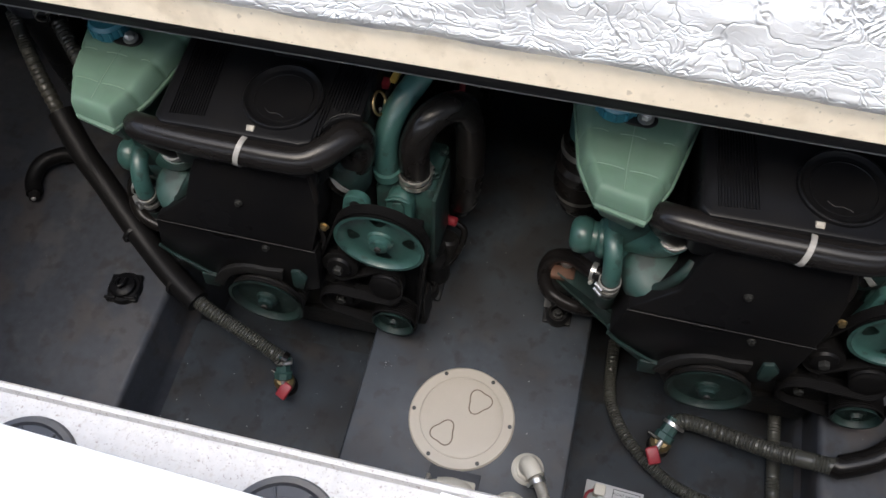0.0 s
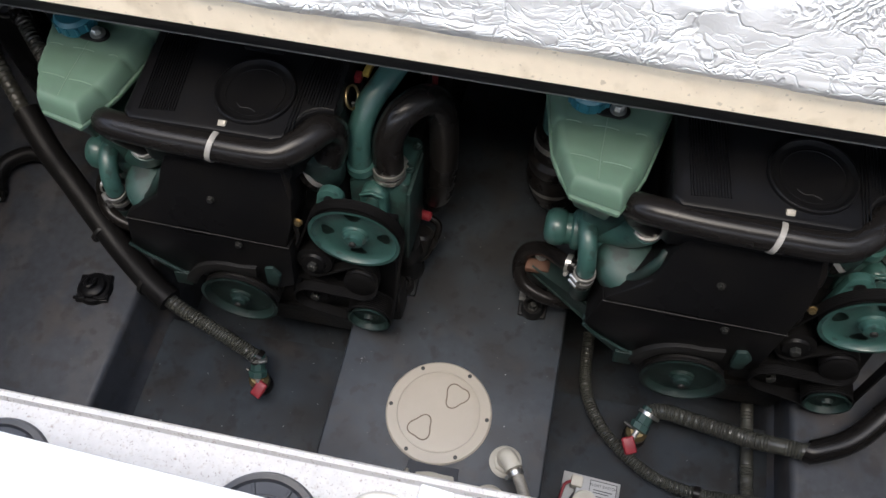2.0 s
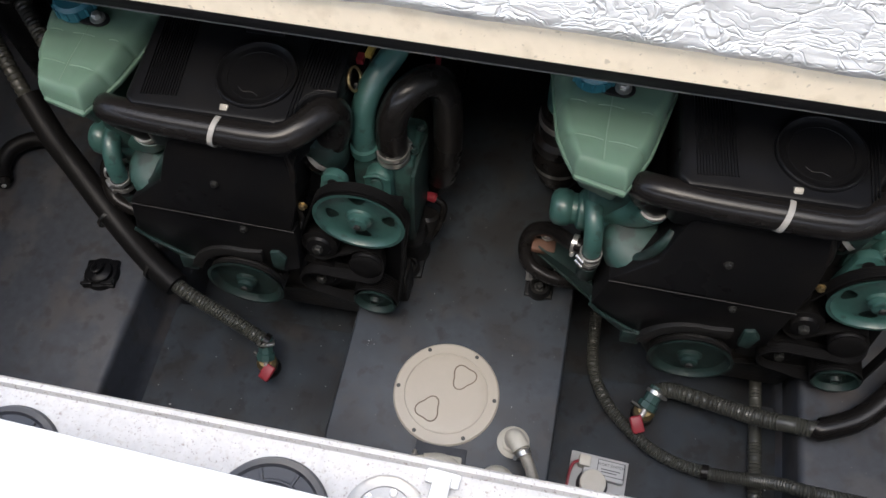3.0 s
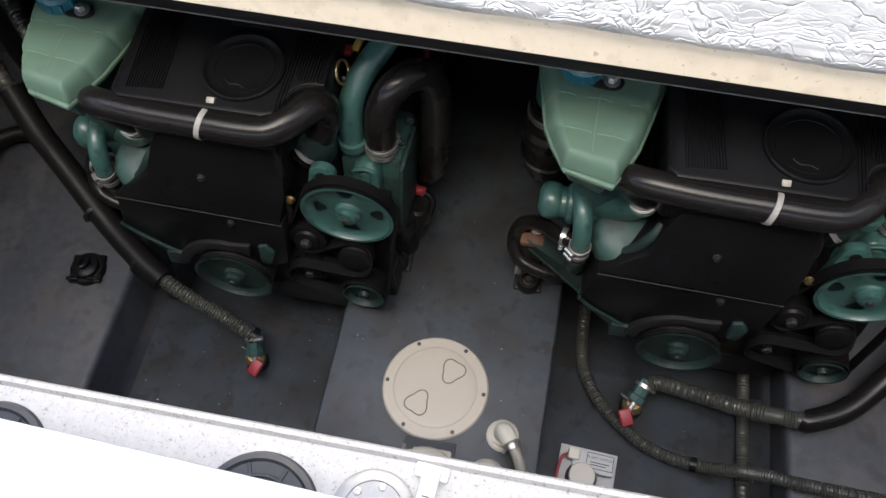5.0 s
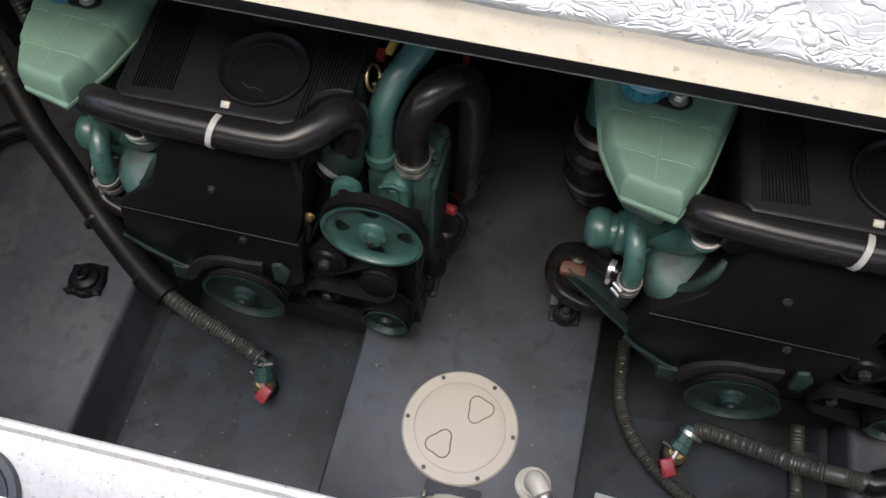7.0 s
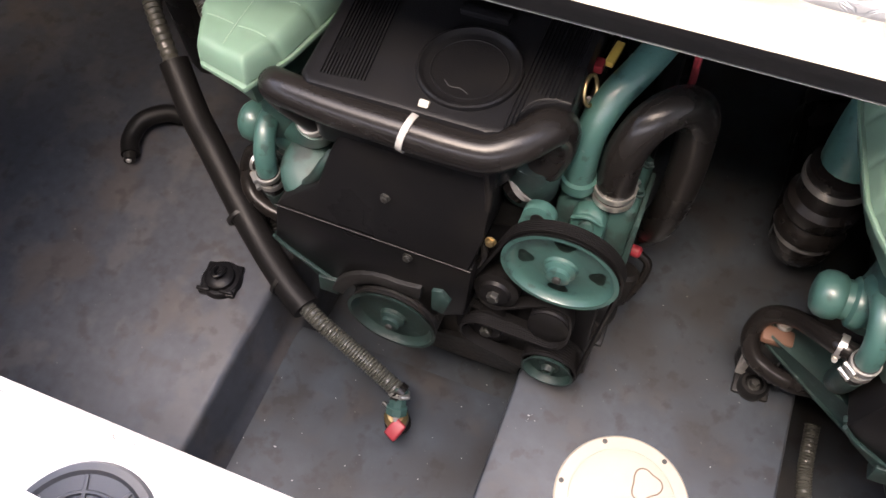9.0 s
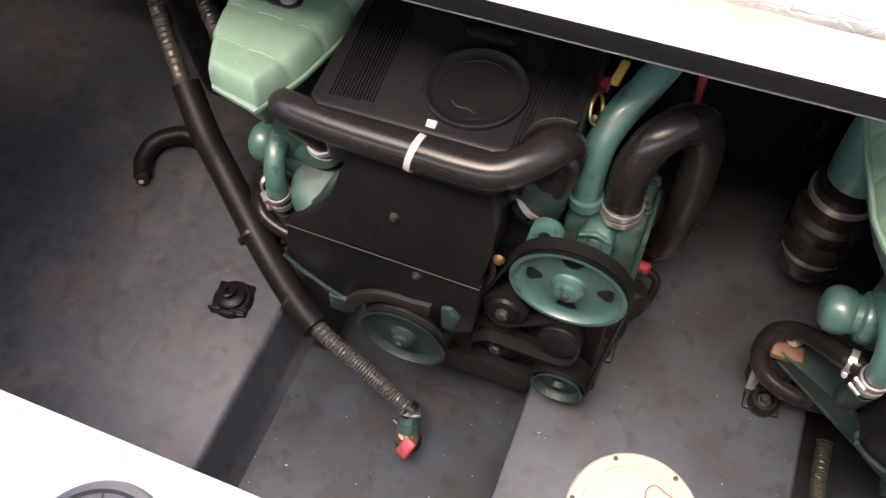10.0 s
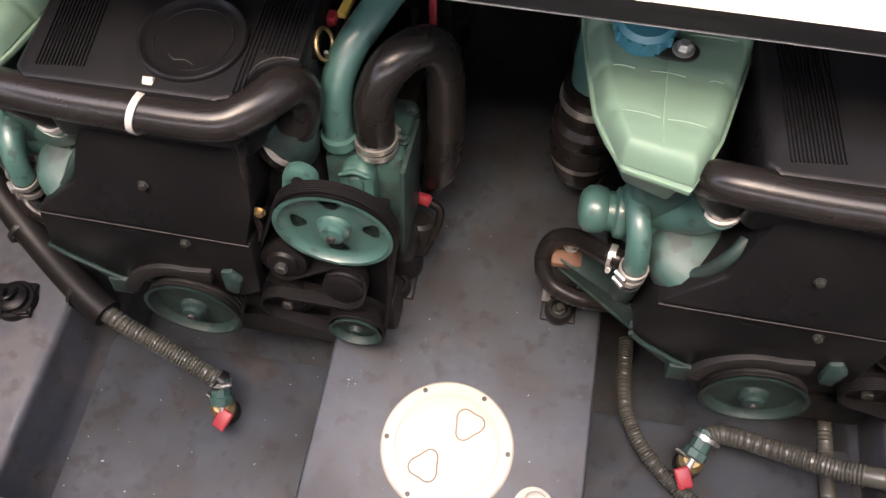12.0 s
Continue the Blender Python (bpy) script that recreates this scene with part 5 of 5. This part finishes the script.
    part("dark_eye_disc", tilted(bm), M_IRON, eye)
    bm = bmesh.new()
    lathe(bm, [(0.036, 0), (0.04, 0.01), (0.04, 0.06), (0.034, 0.075)], (-0.262, 0.10, 0.355), (0.1, -0.2, 1), 24)
    part("intake_neck", tilted(bm), M_TEALDK, root)

    # pulleys and belts
    big = (-0.184, 0.308, 0.0805)
    spoked_pulley(root, *big[:2], big[2], 0.006, 0.03, True)
    drum(root, big[0], big[1], big[2] - 0.002, 0.01, 0.031, 6, M_BELT)
    # added disc behind the windows; its dark colour is their shade
    part("window_shade_disc", tilted(steeper(lathe(bmesh.new(), [(0.0, 0.0), (0.07, 0.0), (0.07, 0.002), (0.0, 0.002)], (big[0], 0.0265, big[1]), (0, -1, 0), 40))), M_TEALDK, root)
    # the low wheels take the darker enamel, with their shade in its colour
    crank = (-0.170, 0.078, 0.041)
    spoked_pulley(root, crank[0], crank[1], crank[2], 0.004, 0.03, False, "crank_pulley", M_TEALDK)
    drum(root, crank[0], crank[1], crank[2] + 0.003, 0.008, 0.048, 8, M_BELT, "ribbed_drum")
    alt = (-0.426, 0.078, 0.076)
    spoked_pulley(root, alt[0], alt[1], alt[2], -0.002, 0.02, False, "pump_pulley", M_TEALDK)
    drum(root, alt[0], alt[1], alt[2] - 0.003, 0.004, 0.05, 5, M_IRON)
    mid = (-0.184, 0.172, 0.031)
    bm = lathe(bmesh.new(), [(0.024, 0), (0.028, 0.002), (0.031, 0.004), (0.0295, 0.008), (0.031, 0.012), (0.0295, 0.016), (0.031, 0.02), (0.0295, 0.024), (0.031, 0.028), (0.0, 0.028)], (mid[0], 0.012, mid[1]), (0, 1, 0), 36)
    part("idler", tilted(bm), M_BELT, root)
    i1, i2 = (-0.269, 0.21, 0.034), (-0.276, 0.107, 0.036)
    for x, s, r in (i1, i2):
        back = 0.01 if s > 0.2 else 0.02
        bm = lathe(bmesh.new(), [(r, 0), (r, 0.026), (r - 0.004, 0.028)], (x, 0.038 + back, s), (0, -1, 0), 36)
        idl = part("idler", tilted(bm), M_BELT, root, "black idler roller")
        bm = lathe(bmesh.new(), [(r * 0.72, 0.0), (r * 0.62, 0.006), (0.013, 0.007)], (x, 0.011 + back, s), (0, -1, 0), 28)
        part("face", tilted(bm), M_BLACK, idl)
        bm = lathe(bmesh.new(), [(0.0095, 0), (0.0095, 0.008), (0.007, 0.01)], (x, 0.004 + back, s), (0, -1, 0), 6)
        part("bolt", tilted(bm), M_BOLT, idl)
    belt(root, [(big[0], big[1], big[2] + 0.002, 1), (i1[0], i1[1], i1[2] + 0.002, 1), (mid[0], mid[1], mid[2] + 0.001, -1), (i2[0], i2[1], i2[2] + 0.002, 1), (crank[0], crank[1], crank[2] + 0.002, 1)], 0.012, 0.031)
    belt(root, [(alt[0], alt[1], alt[2] + 0.001, 1), (crank[0] - 0.005, crank[1] - 0.004, crank[2] - 0.002, 1)], 0.040, 0.054, label="thin black drive belt")
    # back plate behind the idlers
    bm = bmesh.new()
    prism(bm, [(-0.335, 0.04), (-0.34, 0.26), (-0.22, 0.30), (-0.125, 0.30), (-0.125, 0.05), (-0.18, 0.03)], lambda x, s, d: Vector((x, d, s)), 0.055, 0.09, 0.004)
    part("back_plate", tilted(bm), M_BLACK, root)
    # black slab across the front below the pulleys
    bm = bmesh.new()
    prism(bm, [(-0.53, 0.06), (-0.5, 0.12), (-0.3, 0.12), (-0.12, 0.10), (-0.118, 0.02), (-0.21, 0.012), (-0.226, -0.05), (-0.47, -0.05)], lambda x, s, d: Vector((x, d, s)), 0.058, 0.11, 0.006)
    part("front_slab", tilted(bm), M_IRON, root, "black slab below the pulleys")
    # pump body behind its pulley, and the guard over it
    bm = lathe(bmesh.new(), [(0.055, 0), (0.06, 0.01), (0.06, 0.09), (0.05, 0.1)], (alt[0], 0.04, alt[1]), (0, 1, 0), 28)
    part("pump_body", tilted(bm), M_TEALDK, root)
    bm = bmesh.new()
    arc = [(-0.378, 0.158), (-0.376, 0.186)] + [(-0.431 + 0.103 * math.cos(t), 0.08 + 0.102 * math.sin(t)) for t in (radians(80 + 12 * k) for k in range(8))]
    arc += [(-0.431 + 0.082 * math.cos(t), 0.08 + 0.081 * math.sin(t)) for t in (radians(164 - 12 * k) for k in range(8))]
    prism(bm, arc, lambda x, s, d: Vector((x, d, s)), 0.0, 0.05, 0.002)
    part("belt_guard", tilted(bm), M_GUARD, root, "dark grey plastic belt guard")
    bm = bmesh.new()
    prism(bm, [(-0.36, 0.145), (-0.36, 0.19), (-0.343, 0.195), (-0.33, 0.175), (-0.34, 0.14)], lambda x, s, d: Vector((x, d, s)), 0.0, 0.05, 0.003)
    part("adjuster_lug", tilted(bm), M_TEALDK, root)
    # small fittings: plugs, dipstick, wiring
    plug = part("plug", box(bmesh.new(), -0.220, -0.206, 0.876, 0.894, 0.46, 0.474, 0.003), M_RED, root, "small red connector")
    bm = box(bmesh.new(), -0.006, 0.006, -0.02, 0.02, -0.005, 0.005, 0.002)
    bm.transform(Matrix.Translation((-0.199, 0.909, 0.468)) @ Matrix.Rotation(radians(-8), 4, "Z"))
    part("tag", bm, M_YELLOW, root, "yellow tag")
    part("dipstick_ring", torus(bmesh.new(), (-0.21, 0.838, 0.472), (1, -0.1, 0.3), 0.019, 0.0026, 24, 8), M_BRASS, root, "dull yellow ring handle")
    part("dipstick", tube(bmesh.new(), [(-0.211, 0.84, 0.456), (-0.214, 0.842, 0.40), (-0.226, 0.86, 0.30)], 0.003, 8), M_DULL, root)
    part("plug", box(bmesh.new(), -0.152, -0.14, 0.965, 0.985, 0.42, 0.46, 0.003), M_RED, root, "small red connector")
    part("wire_loom", tube(bmesh.new(), [(-0.2, 1.1, 0.46), (-0.205, 0.95, 0.46), (-0.207, 0.89, 0.455), (-0.208, 0.84, 0.43), (-0.212, 0.81, 0.39)], 0.006, 10), M_RUBBER, root)
    part("wire", tube(bmesh.new(), [(-0.115, 0.99, 0.5), (-0.102, 0.965, 0.47), (-0.098, 0.95, 0.42), (-0.1, 0.93, 0.36)], 0.0055, 8), M_RED, root, "red cable")
    part("plug", lathe(bmesh.new(), [(0.008, 0), (0.01, 0.005), (0.01, 0.024), (0.006, 0.028)], (-0.118, 0.846, 0.134), (1, -0.15, 0.0), 14), M_RED, root, "small red plug")
    part("wire_loom", tube(bmesh.new(), [(-0.095, 0.843, 0.132), (-0.075, 0.835, 0.118), (-0.082, 0.81, 0.085), (-0.1, 0.79, 0.06), (-0.125, 0.78, 0.05)], 0.007, 10), M_RUBBER, root)
    part("solenoid", lathe(bmesh.new(), [(0.02, 0), (0.024, 0.004), (0.024, 0.06), (0.018, 0.065)], (-0.112, 0.80, 0.05), (0.1, 0.35, 1), 20), M_IRON, root)
    part("wire_loom", tube(bmesh.new(), [(-0.30, 0.715, 0.42), (-0.292, 0.70, 0.38), (-0.298, 0.69, 0.33), (-0.29, 0.68, 0.28), (-0.30, 0.68, 0.24)], 0.006, 10), M_RUBBER, root)
    bolt(root, (-0.282, 0.682, 0.315), (0, -1, 0.2), 0.006, 0.006, M_BRASS)
    return root


twin = engine()
copy_thing(twin, pose(-0.423 + 0.846, 0.95, 0.0))
